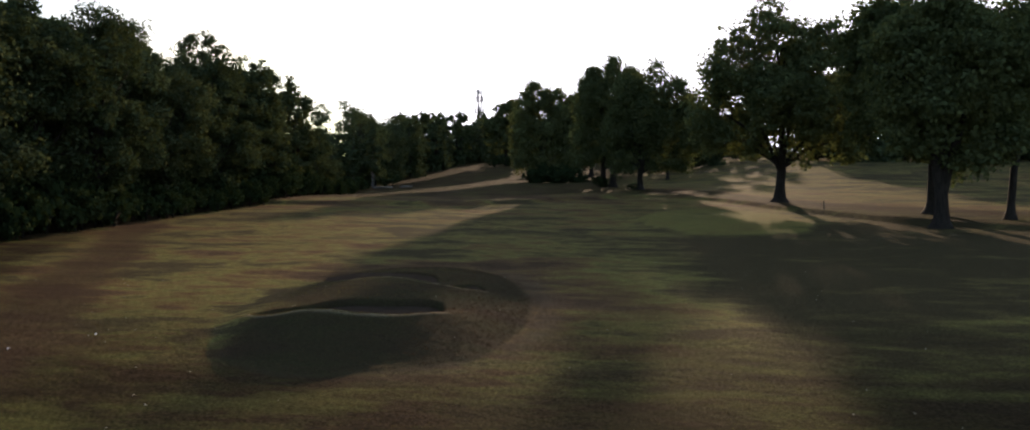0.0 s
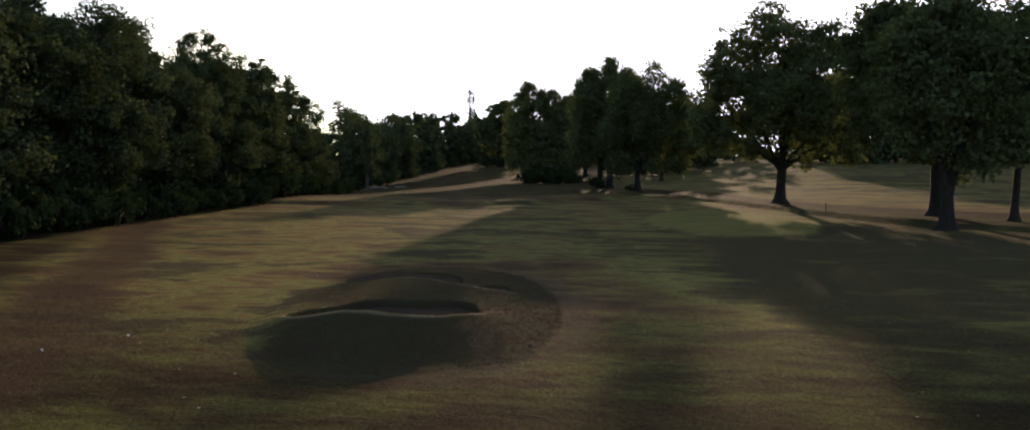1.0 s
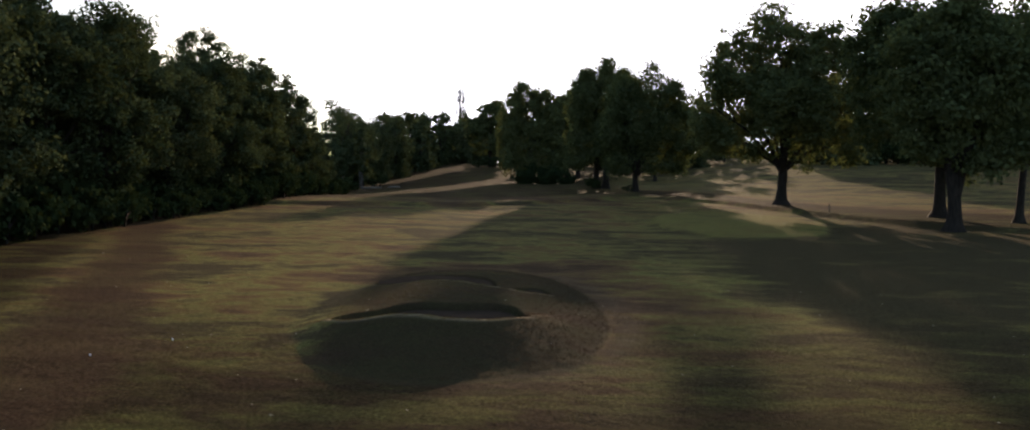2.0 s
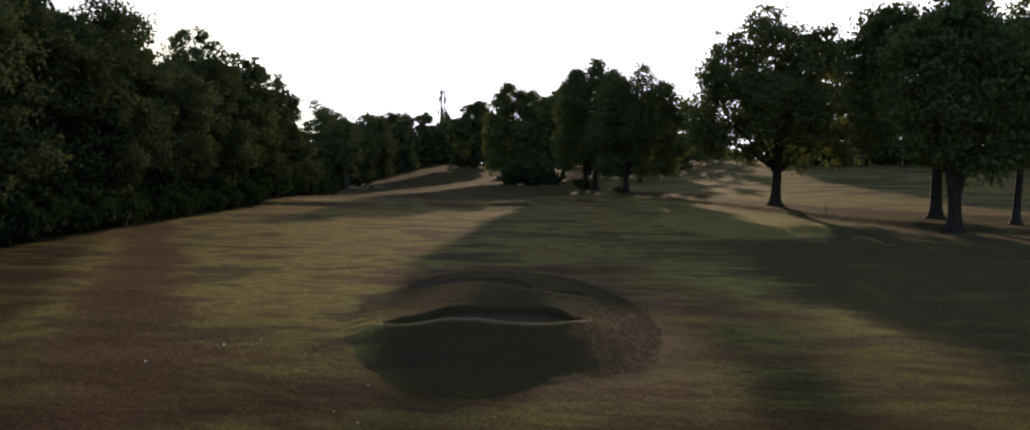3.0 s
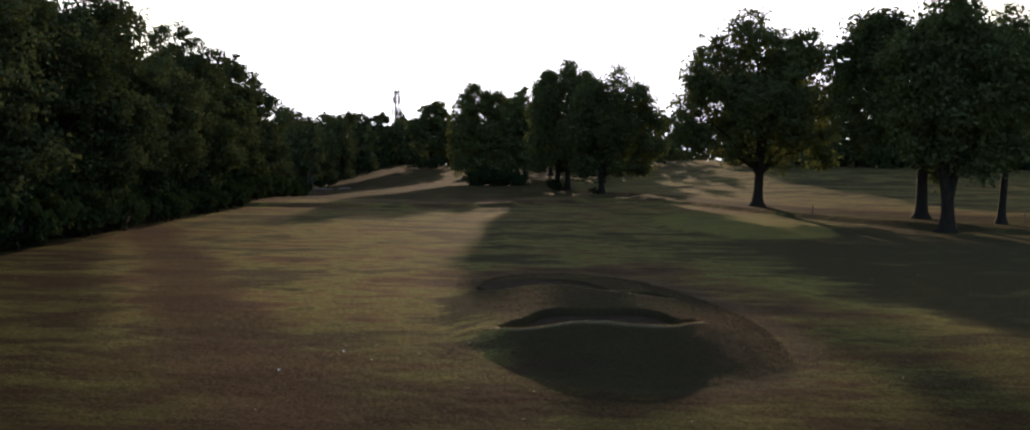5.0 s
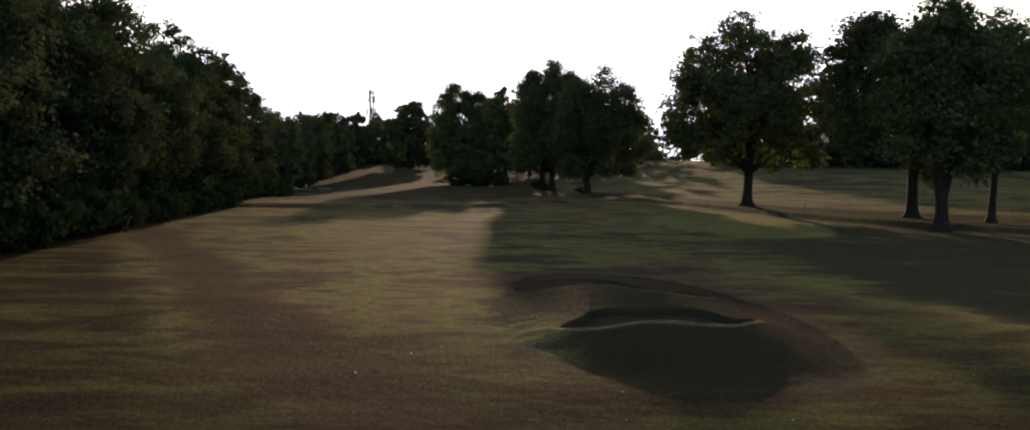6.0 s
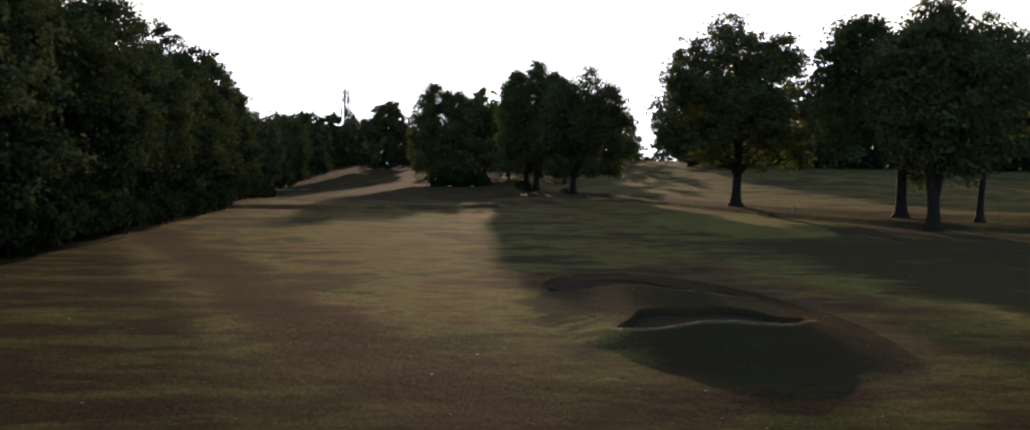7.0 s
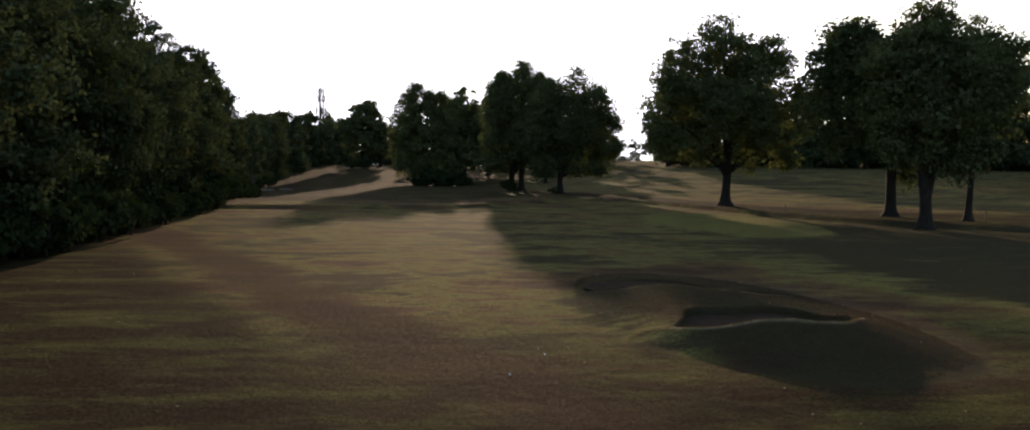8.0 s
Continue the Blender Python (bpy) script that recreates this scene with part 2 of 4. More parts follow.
def tree(name, lobes, height, girth, fork, leaves, size, seed, leaf_mat, bark_mat, label, category="tree", group="", lean=(0, 0), stems=1, sides=9, clump=1.0, shell=0.25, twigs=5, spread=0.03, vee=0.0, per=30):
    """A tree at the origin: flared trunk, limbs to each lobe, and the crown."""
    rng = np.random.default_rng(seed)
    root = tagged(new(name), label, category, group)
    top = max(l[2] for l in lobes)
    for s in range(stems):
        ox = (s - (stems - 1) / 2) * girth * 1.5
        zs = [-0.3, 0.12, 0.45, 1.1, fork * 0.6, fork, fork + (top - fork) * 0.35, fork + (top - fork) * 0.7, top]
        ra = [2.3, 1.75, 1.25, 1.02, 0.9, 0.92, 0.55, 0.28, 0.06]
        part_x = (lambda z: ox * (1 + spread * z)) if not vee else (lambda z: ox * 0.12 + (2 * s - 1) * spread * max(0.0, z - vee))
        pts = [(part_x(z) + lean[0] * z / top + rng.normal() * 0.02 * z, lean[1] * z / top + rng.normal() * 0.02 * z, z) for z in zs]
        v, f = tube(pts, [girth * 0.5 * k for k in ra], sides + 3 if twigs else 6)
        part_mesh("trunk", mesh_from("trunk", v, f, bark_mat, True), root)
    for l in lobes:
        start = Vector((lean[0] * fork / top, lean[1] * fork / top, fork * rng.uniform(0.85, 1.25)))
        if l[2] - start.z < 0.5:
            start.z = max(fork * 0.75, l[2] - 1.5)
        end = Vector(l[:3])
        mid = start.lerp(end, 0.5) + Vector((0, 0, 0.12 * (end - start).length)) + Vector(rng.normal(size=3) * 0.25)
        pieces = [tube([start, start.lerp(mid, 0.5), mid, mid.lerp(end, 0.55), end], [girth * k for k in (0.24, 0.18, 0.13, 0.09, 0.04)], 7 if twigs else 4)]
        for _ in range(twigs):
            d = Vector(rng.normal(size=3))
            d.z = abs(d.z) * 0.6
            tip = end + Vector((d.x * l[3], d.y * l[4], d.z * l[5])).normalized() * 0.75 * min(l[3:])
            a = mid.lerp(end, rng.uniform(0.2, 0.9))
            pieces.append(tube([a, a.lerp(tip, 0.5) + Vector((0, 0, 0.2)), tip], [girth * 0.07, girth * 0.045, 0.02], 5))
        v, f = joined(pieces)
        part_mesh("limb", mesh_from("limb", v, f, bark_mat, True), root)
    part_mesh("crown", leaf_cloud("crown", lobes, leaves, size, leaf_mat, rng, clump, shell, per), root)
    return root


def put(root, x, y, z, turn=0.0, scale=1.0, tall=1.0):
    root.matrix_basis = pose(x, y, z, 0, 0, turn) @ Matrix.Diagonal((scale, scale, scale * tall, 1))
    return root


def copy_at(root, x, y, z, turn=0.0, scale=1.0, tall=1.0, label=""):
    src = root.scale.copy()
    ob = copy_thing(root, pose(x, y, z, 0, 0, turn) @ Matrix.Diagonal((scale / src.x, scale / src.y, scale * tall / src.z, 1)))
    return tagged(ob, label) if label else ob

# ---- ground ----


def smooth(a, b, v):
    t = np.clip((v - a) / (b - a), 0, 1)
    return t * t * (3 - 2 * t)


def bank_line(x):
    return np.interp(x, [-60, -30, -8, 4, 10, 16.4, 21.3, 26.5, 36, 60], [72, 74, 77, 92, 97, 90, 73.5, 59.5, 50.5, 42])


def wood_line(y):
    """Where the front trees of the wood stand."""
    return np.interp(y, [20, 45, 68, 80, 92, 116], [-27.6, -28.4, -30.2, -32.3, -34.2, -36.6])


def green_way(x, y):
    """0 at the middle of the putting green, 1 at its edge."""
    return np.sqrt(((x - 13.8) / 6.3) ** 2 + ((y - 60.0) / 13.5) ** 2)


def mound_way(x, y):
    """0 at the mound's heart, 1 at its foot."""
    u = (x - 0.90 + 0.10 * (y - 18)) / 4.3
    v = np.where(y < 21, (21 - y) / 5.9, (y - 21) / 10.4)
    return (np.abs(u) ** 1.95 + np.abs(v) ** 1.95) ** (1 / 1.95) * (1.0 + 0.02 * np.sin(x * 1.3 + y * 0.7))


def soft_line(knots):
    """A rounded line through (x, value) knots, as a function of x."""
    gx = np.arange(-7, 8, 0.02)
    gv = np.interp(gx, [k[0] for k in knots], [k[1] for k in knots])
    w = np.exp(-(np.arange(-30, 31) / 11.0) ** 2)
    gv = np.convolve(np.pad(gv, 30, mode="edge"), w / w.sum(), mode="valid")
    return lambda x: np.interp(x, gx, gv)


# the raised turf lips in front of the two hollows: where they run, and how high
LIP_FRONT = soft_line([(-3.6, 19.6), (-2.1, 18.9), (-1.6, 18.35), (-1.0, 18.15), (-0.3, 18.1), (0.5, 17.95), (1.3, 17.9), (2.0, 18.3), (2.8, 19.3), (5.0, 19.8)])
LIP_RISE = soft_line([(-3.35, 0.0), (-2.9, 0.13), (-2.4, 0.26), (-2.0, 0.34), (-1.6, 0.40), (-1.0, 0.51), (-0.3, 0.66), (0.5, 0.70), (1.3, 0.66), (2.0, 0.57), (2.8, 0.46), (3.7, 0.26), (4.35, 0.08), (4.75, 0.0)])
RIDGE = soft_line([(-3.3, 26.5), (-2.6, 25.5), (-2.0, 25.4), (-1.4, 25.7), (-0.7, 25.85), (0.0, 25.6), (0.8, 25.1), (1.6, 24.6), (2.9, 24.1), (4.5, 23.9)])
RIDGE_RISE = soft_line([(-3.9, 0.03), (-3.2, 0.14), (-2.6, 0.21), (-2.0, 0.26), (-1.4, 0.34), (-0.7, 0.37), (0.0, 0.36), (0.8, 0.32), (1.6, 0.29), (2.9, 0.22), (4.3, 0.1)])
HOLLOW_BACKS = [
    soft_line([(-2.1, 19.0), (-1.6, 20.0), (-1.3, 20.9), (-1.05, 21.8), (-0.4, 22.15), (0.5, 22.15), (1.5, 22.35), (2.0, 22.1), (2.4, 21.3), (2.8, 19.6)]),
    soft_line([(-3.1, 26.3), (-2.8, 27.3), (-2.4, 27.9), (-1.5, 28.2), (-0.4, 28.2), (0.4, 27.7), (0.8, 27.1), (1.2, 25.2)]),
    soft_line([(1.8, 24.8), (2.1, 25.5), (2.4, 25.6), (2.7, 25.2), (2.95, 24.4)]),
]


def lattice(i, j, seed):
    h = np.sin(i * 127.1 + j * 311.7 + seed * 74.7) * 43758.5453
    return h - np.floor(h)


def rough(x, y, size, seed):
    """Smooth value noise of the given cell size, from -1 to 1."""
    u, v = x / size + 1000, y / size + 1000
    i, j = np.floor(u), np.floor(v)
    a, b = u - i, v - j
    a, b = a * a * (3 - 2 * a), b * b * (3 - 2 * b)
    lo = lattice(i, j, seed) * (1 - a) + lattice(i + 1, j, seed) * a
    hi = lattice(i, j + 1, seed) * (1 - a) + lattice(i + 1, j + 1, seed) * a
    return 2 * (lo * (1 - b) + hi * b) - 1


def height(x, y):
    x = np.asarray(x, float)
    y = np.asarray(y, float)
    z = 0.10 * np.sin(x * 0.07 + 0.6) * np.sin(y * 0.06 + 1.0) * smooth(28, 45, y)
    z = z + 0.36 * smooth(-1.0, 1.1, y - bank_line(x)) * smooth(45, 52, y)
    z = z - 0.45 * smooth(95, 140, y) * smooth(2, -8, x) * smooth(270, 190, y)      # a shallow dip beyond the bank, deeper by the wood
    z = z - 0.85 * smooth(-14, -36, x) * smooth(80, 122, y) * smooth(230, 165, y)
    z = z + 3.8 * smooth(155, 312, y) + 0.05 * np.sin(x * 0.3) * np.sin(y * 0.23) * smooth(80, 110, y)
    z = z + 3.4 * smooth(95, 190, y) * smooth(14, 48, x) * smooth(330, 250, y)   # the ground climbs to the second fairway's trees
    z = z + 0.20 * smooth(1.0, 0.88, green_way(x, y))
    # the bunker's mound: a lip of turf falling towards the fairway, a saddle, a ridge and a low berm behind
    a = mound_way(x, y)
    side = 1 - (1 - np.clip((1 - a) / 0.34, 0, 1)) ** 1.7
    r1, h1, r2, h2 = LIP_FRONT(x), LIP_RISE(x), RIDGE(x), RIDGE_RISE(x)
    fall = np.clip((1 - a) / (1 - np.minimum(mound_way(x, r1), 0.97)), 0, 1)
    front = h1 * fall ** 1.3
    u = np.clip((y - r1) / (r2 - r1), 0, 1)
    drop = smooth(0.03, 0.40, u)
    middle = h1 * (1 - drop) + side * (0.24 * drop + (h2 - 0.24) * smooth(0.55, 1.0, u))
    behind = side * (h2 + (0.21 - h2) * smooth(0.1, 1.5, y - r2))
    z = z + np.where(y < r1, front, np.where(y < r2, middle, behind))
    # uneven turf, clods along the foot
    near = smooth(60, 35, y) * smooth(60, 40, np.abs(x))
    z = z + near * (0.028 * rough(x, y, 3.1, 1) + 0.016 * rough(x, y, 1.3, 2))
    fine = smooth(36, 32, y) * smooth(7.9, 7, x) * smooth(-5.9, -5, x)
    z = z + fine * (0.008 * rough(x, y, 0.45, 3) + 0.005 * rough(x, y, 0.22, 4))
    clods = np.exp(-((a - 0.97) / 0.09) ** 2) * smooth(0.5, 3.0, x)
    z = z + fine * clods * 0.03 * np.abs(rough(x, y, 0.30, 5))
    return z


PITS = [  # x from, x to, floor
    (-2.10, 2.80, 0.02),
    (-3.10, 1.20, 0.11),
    (1.80, 2.95, 0.13),
]


def pit_edges(x, k):
    """Near and far rim of a hollow at x."""
    near = (LIP_FRONT(x) if k == 0 else RIDGE(x)) + 0.05
    return near, np.maximum(near + 0.02, HOLLOW_BACKS[k](x))


def pit(x, y, k, edge=0.24):
    """1 inside a hollow, 0 outside."""
    near, far = pit_edges(x, k)
    d = np.minimum(np.minimum(y - near, far - y), np.minimum(x - PITS[k][0], PITS[k][1] - x))
    return smooth(-0.02, edge, d)


def in_pit(x, y):
    return np.maximum(np.maximum(pit(x, y, 0, 0.05), pit(x, y, 1, 0.05)), pit(x, y, 2, 0.05))


def dug(x, y):
    z = height(x, y)
    for k in range(3):
        w = pit(x, y, k)
        z = z * (1 - w) + (PITS[k][2] - 0.12) * w
    return z


# place in the turf colours: dry and lush zones, some darkened for shade
def dryness_and_shade(x, y):
    d = 0.49 + 0 * x
    # turf darkened in place of the oaks' deep shadow
    d = d - 0.12 * smooth(9.5, 12, x) * smooth(50, 40, y)
    d = d - 0.22 * np.exp(-((x + 9.5) / 4.5) ** 2 - ((y - 65) / 8.0) ** 2)                       # tree shadow painted as darker turf short of the bank
    d = d - 0.30 * smooth(5, 12, x) * smooth(70, 52, y)                       # greener lawn by the putting green, darkened as well for the trees' shade
    d = d - 0.08 * smooth(-8, -3, x) * smooth(30, 36, y) * smooth(80, 70, y)
    across = (x + 14.1) * 0.886 + (y - 28.8) * 0.463                        # a worn, dry track over the fairway
    d = d - 0.16 * np.exp(-((across - 2.9) / 0.8) ** 2) * smooth(60, 50, y) * smooth(16, 24, y)
    d = d - 0.10 * np.exp(-((across - 7.0) / 2.4) ** 2) * smooth(40, 30, y)
    d = d - 0.06 * smooth(-1.0, -2.5, across) * smooth(42, 28, y)
    d = d + 0.20 * smooth(4, -1, x + 26.5 + 0.1 * (y - 37))
    d = d - 0.12 * smooth(36, 48, y) * smooth(74, 62, y) * smooth(0.5, 2.5, across)       # lusher end of the fairway, lightened as well for its backlit glow
    beyond = y - bank_line(x)
    d = d + 0.22 * smooth(0, 3, beyond) * smooth(26, 20, beyond)
    d = d - 0.22 * smooth(26, 42, beyond) * smooth(-5, 15, x)
    d = d - 0.04 * smooth(22, 28, beyond) * smooth(42, 34, beyond) * smooth(-5, 15, x)
    d = d + 0.10 * smooth(20, 40, beyond) * smooth(5, -10, x)
    a = mound_way(x, y)
    # drier foot ring; mound darkened for its shaded face; hollow walls darkened too
    d = d + 0.12 * np.exp(-((a - 1.06) / 0.10) ** 2) + 0.10 * smooth(1.02, 0.9, a) + 0.3 * in_pit(x, y)
    d = d - 0.42 * smooth(0.98, 0.9, a) * smooth(21.8, 23.0, y) * smooth(2.6, 0.4, x)
    d = d - 0.32 * np.exp(-((x + 3.0) / 1.2) ** 2 - ((y - 21.0) / 5.5) ** 2)
    d = d + 0.12 * np.exp(-((x - 5.2) / 1.3) ** 2 - ((y - 18.0) / 4.0) ** 2)
    on_green = smooth(1.0, 0.9, green_way(x, y))
    d = d * (1 - on_green) + 0.40 * on_green
    # near turf darkened, standing in for weaker backlight and lens falloff
    return d + 0.06 * smooth(17, 10, y) + 0.06 * smooth(34, 22, y) * smooth(-2, -6, x)


def lip(x, y):
    """The near rims of the hollows, painted pale where low light catches them."""
    rim = np.zeros_like(x)
    for k in range(3):
        rim = np.maximum(rim, np.exp(-((y - pit_edges(x, k)[0] + 0.04) / 0.085) ** 2) * smooth(PITS[k][0] - 0.3, PITS[k][0] + 0.2, x) * smooth(PITS[k][1] + 0.3, PITS[k][1] - 0.2, x))
    return rim


def track_and_shade_zone(x, y):
    """The bare brown line where carts cross the fairway, and shade painted brown along the wood."""
    across = (x + 14.1) * 0.886 + (y - 28.8) * 0.463 + 0.45 * rough(x, y, 3.0, 11) + 0.25 * rough(x, y, 0.9, 12)
    t = 0.85 * smooth(2.3, 0.6, np.abs(across - 0.1)) * smooth(60, 46, y)
    # brown strip painted where the wood shades the grass
    wood_shade = smooth(3.3, 1.6, x - wood_line(y) + 0.6 * rough(x, y, 2.0, 13)) * smooth(16, 24, y) * smooth(125, 110, y)
    return np.maximum(t, wood_shade)


def mound_shade_zone(x, y):
    """Shade put into the turf's colour over the mound, but for its sunlit western flank."""
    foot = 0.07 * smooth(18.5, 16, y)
    crest = 1 - 0.10 * smooth(21.8, 23.0, y) * smooth(2.6, 0.4, x)        # a little weaker on the greener ridge
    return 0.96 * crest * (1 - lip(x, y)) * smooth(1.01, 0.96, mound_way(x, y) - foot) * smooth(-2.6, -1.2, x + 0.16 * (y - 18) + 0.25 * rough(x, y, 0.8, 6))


def unmown_and_dim_zone(x, y):
    """Tussocky semi-rough off the fairway, and near turf dimmed with its colours."""
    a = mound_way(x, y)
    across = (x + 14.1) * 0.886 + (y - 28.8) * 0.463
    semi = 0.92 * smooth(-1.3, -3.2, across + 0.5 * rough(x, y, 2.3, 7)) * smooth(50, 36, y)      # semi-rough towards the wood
    # nearest turf takes these dark colours in place of lens falloff
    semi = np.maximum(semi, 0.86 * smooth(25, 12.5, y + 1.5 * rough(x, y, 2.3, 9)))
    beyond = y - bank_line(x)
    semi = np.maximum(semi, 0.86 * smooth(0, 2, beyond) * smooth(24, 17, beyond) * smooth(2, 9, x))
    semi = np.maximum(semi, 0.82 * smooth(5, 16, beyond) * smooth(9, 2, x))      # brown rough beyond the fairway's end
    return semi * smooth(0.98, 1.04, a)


def spaced(*spans):
    out = []
    for a, b, step in spans:
        out.append(np.arange(a, b, step))
    return np.concatenate(out + [np.array([spans[-1][1]])])


def grid_mesh(name, xs, ys, fn, mat):
    X, Y = np.meshgrid(xs, ys)
    Z = fn(X, Y)
    nx, ny = len(xs), len(ys)
    me = bpy.data.meshes.new(name)
    v = np.stack([X, Y, Z], 2).reshape(-1, 3)
    i = np.arange((ny - 1) * nx).reshape(ny - 1, nx)[:, :-1].ravel()
    f = np.stack([i, i + 1, i + nx + 1, i + nx], 1)
    me.vertices.add(len(v))
    me.vertices.foreach_set("co", v.ravel())
    me.loops.add(f.size)
    me.loops.foreach_set("vertex_index", f.ravel())
    me.polygons.add(len(f))
    me.polygons.foreach_set("loop_start", np.arange(0, f.size, 4))
    me.polygons.foreach_set("loop_total", np.full(len(f), 4))
    me.polygons.foreach_set("use_smooth", np.ones(len(f), bool))
    me.materials.append(mat)
    me.update()
    return me, X, Y


xs = spaced((-2400, -400, 200), (-400, -120, 20), (-120, -40, 3), (-40, -6, 0.55), (-6, -3.6, 0.12), (-3.6, 4, 0.065), (4, 8, 0.12), (8, 44, 0.45), (44, 120, 3), (120, 400, 20), (400, 2400, 200))
ys = spaced((-600, -60, 60), (-60, 0, 6), (0, 12, 0.4), (12, 14, 0.2), (14, 18, 0.09), (18, 28.6, 0.065), (28.6, 32.5, 0.12), (32.5, 46, 0.5), (46, 56, 0.4), (56, 100, 0.27), (100, 180, 2), (180, 420, 8), (420, 3000, 120))
me, GX, GY = grid_mesh("ground", xs, ys, dug, GRASS)
att = me.attributes.new("dryness_and_shade", 'FLOAT', 'POINT')
att.data.foreach_set("value", dryness_and_shade(GX, GY).ravel())
att = me.attributes.new("worn_and_lit", 'FLOAT', 'POINT')
att.data.foreach_set("value", np.maximum(0.95 * lip(GX, GY), 0.055 * np.exp(-((mound_way(GX, GY) - 1.09) / 0.09) ** 2) * smooth(1.0, 3.5, GX) * (1 + 0.8 * rough(GX, GY, 0.9, 14))).ravel())
att = me.attributes.new("track_and_shade", 'FLOAT', 'POINT')
att.data.foreach_set("value", track_and_shade_zone(GX, GY).ravel())
att = me.attributes.new("evenness", 'FLOAT', 'POINT')
att.data.foreach_set("value", np.maximum(0.35 * smooth(4, 9, GX) * smooth(80, 60, GY), 0.8 * smooth(1.0, 0.9, green_way(GX, GY))).ravel())
att = me.attributes.new("mound_shade", 'FLOAT', 'POINT')
att.data.foreach_set("value", mound_shade_zone(GX, GY).ravel())
att = me.attributes.new("unmown_and_dim", 'FLOAT', 'POINT')
att.data.foreach_set("value", unmown_and_dim_zone(GX, GY).ravel())
tagged(new("ground", me), "dry mown golf turf, patchy green and straw brown", "ground", kind="structure")

# sand in the hollows
for k, (x0, x1, floor) in enumerate(PITS):
    sx = np.linspace(x0 + 0.02, x1 - 0.02, 60)
    u = np.linspace(0, 1, 40)
    verts, faces = [], []
    for x in sx:
        n0, f0 = (float(e[0]) for e in pit_edges(np.array([x]), k))
        for w in u:
            y = n0 + 0.01 + (f0 - n0 - 0.02) * w
            e = abs(2 * w - 1)
            verts.append((x, y, floor + 0.05 * e ** 4 + 0.012 * noise.noise(Vector((x * 2, y * 2, k)))))
    for i in range(len(sx) - 1):
        for j in range(len(u) - 1):
            a = i * len(u) + j
            faces.append((a, a + len(u), a + len(u) + 1, a + 1))
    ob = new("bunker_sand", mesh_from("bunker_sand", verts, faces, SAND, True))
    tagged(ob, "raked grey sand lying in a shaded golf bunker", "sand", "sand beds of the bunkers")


def ground_z(x, y):
    return float(dug(np.array([x]), np.array([y]))[0])


# ---- the single trees ----
OAK_LOBES = [(-0.6, 0, 15.3, 4.0, 4.5, 4.2), (-4.8, 0.3, 13.0, 3.8, 4.3, 4.2), (-6.7, 0.3, 9.5, 3.3, 4, 4.4), (-6.4, -0.5, 6.5, 2.6, 3, 1.9),
             (3.2, 0, 13.6, 3.8, 4.5, 4.2), (6.2, 0, 9.6, 3.5, 4.2, 4.8), (4.6, -1, 5.9, 3.7, 3, 2.2), (0, 0, 9.5, 5.5, 5.5, 5.0),
             (0, -4, 9.2, 4, 3, 4), (0, 4, 9.5, 4, 3, 4), (1.6, -0.6, 4.2, 1.4, 1.4, 0.9), (-2.6, -0.6, 5.0, 1.8, 1.6, 1.2)]
put(tree("oak_tree", OAK_LOBES, 19, 1.0, 3.0, 58000, 0.38, 11, OAK_LEAF, BARK, "broad dark green oak with a flared trunk on dry grass"), 21.76, 82.76, ground_z(21.76, 82.76))

TA_LOBES = [(-3.4, 0, 12.6, 3.6, 4, 3.8), (-3.9, 0, 14.0, 2.6, 3, 2.5), (0.6, 0, 13.0, 3.8, 4.3, 3.9), (-4.6, 0, 9.2, 3.2, 4, 3.9), (0, 0, 8.6, 4.6, 4.6, 3.8), (3.2, 0, 10.2, 2.8, 3.5, 3.5), (1.3, -0.3, 3.1, 0.6, 0.6, 1.1)]
put(tree("oak_tree", TA_LOBES, 16, 0.86, 5.0, 38000, 0.36, 12, OAK_LEAF, BARK, "tall oak with a slender bare trunk and dense dark crown"), 30.07, 65.43, ground_z(30.07, 65.43))
TB_LOBES = [(0, 0, 11.6, 4.1, 4.3, 3.7), (2.8, 0, 10.6, 3.1, 3.8, 3.6), (-2.6, 0, 9.6, 3.0, 3.5, 3.4), (0.3, 0, 7.8, 4.3, 4.3, 3.0), (3.0, -0.5, 5.2, 2.0, 1.9, 1.4), (1.4, -0.8, 4.3, 1.5, 1.3, 1.0), (-1.7, -0.3, 5.2, 1.7, 1.6, 1.3)]
put(tree("oak_tree", TB_LOBES, 15, 0.76, 3.6, 36000, 0.34, 13, OAK_LEAF, BARK, "oak with a thick forked trunk beside slimmer trees", stems=2, spread=0.2, vee=2.2), 27.43, 56.13, ground_z(27.43, 56.13), 0, 1.0, 1.04)
TC_LOBES = [(0.4, 0, 11.6, 2.9, 3.4, 3.4), (1.7, 0, 8.8, 2.1, 2.5, 2.8), (-1.2, 0, 8.8, 2.4, 3, 2.8)]
put(tree("oak_tree", TC_LOBES, 15, 0.5, 5.5, 17000, 0.34, 14, OAK_LEAF, BARK, "slim upright tree with a thin straight trunk and narrow crown"), 33.16, 59.67, ground_z(33.16, 59.67), 0, 1.0, 1.05)

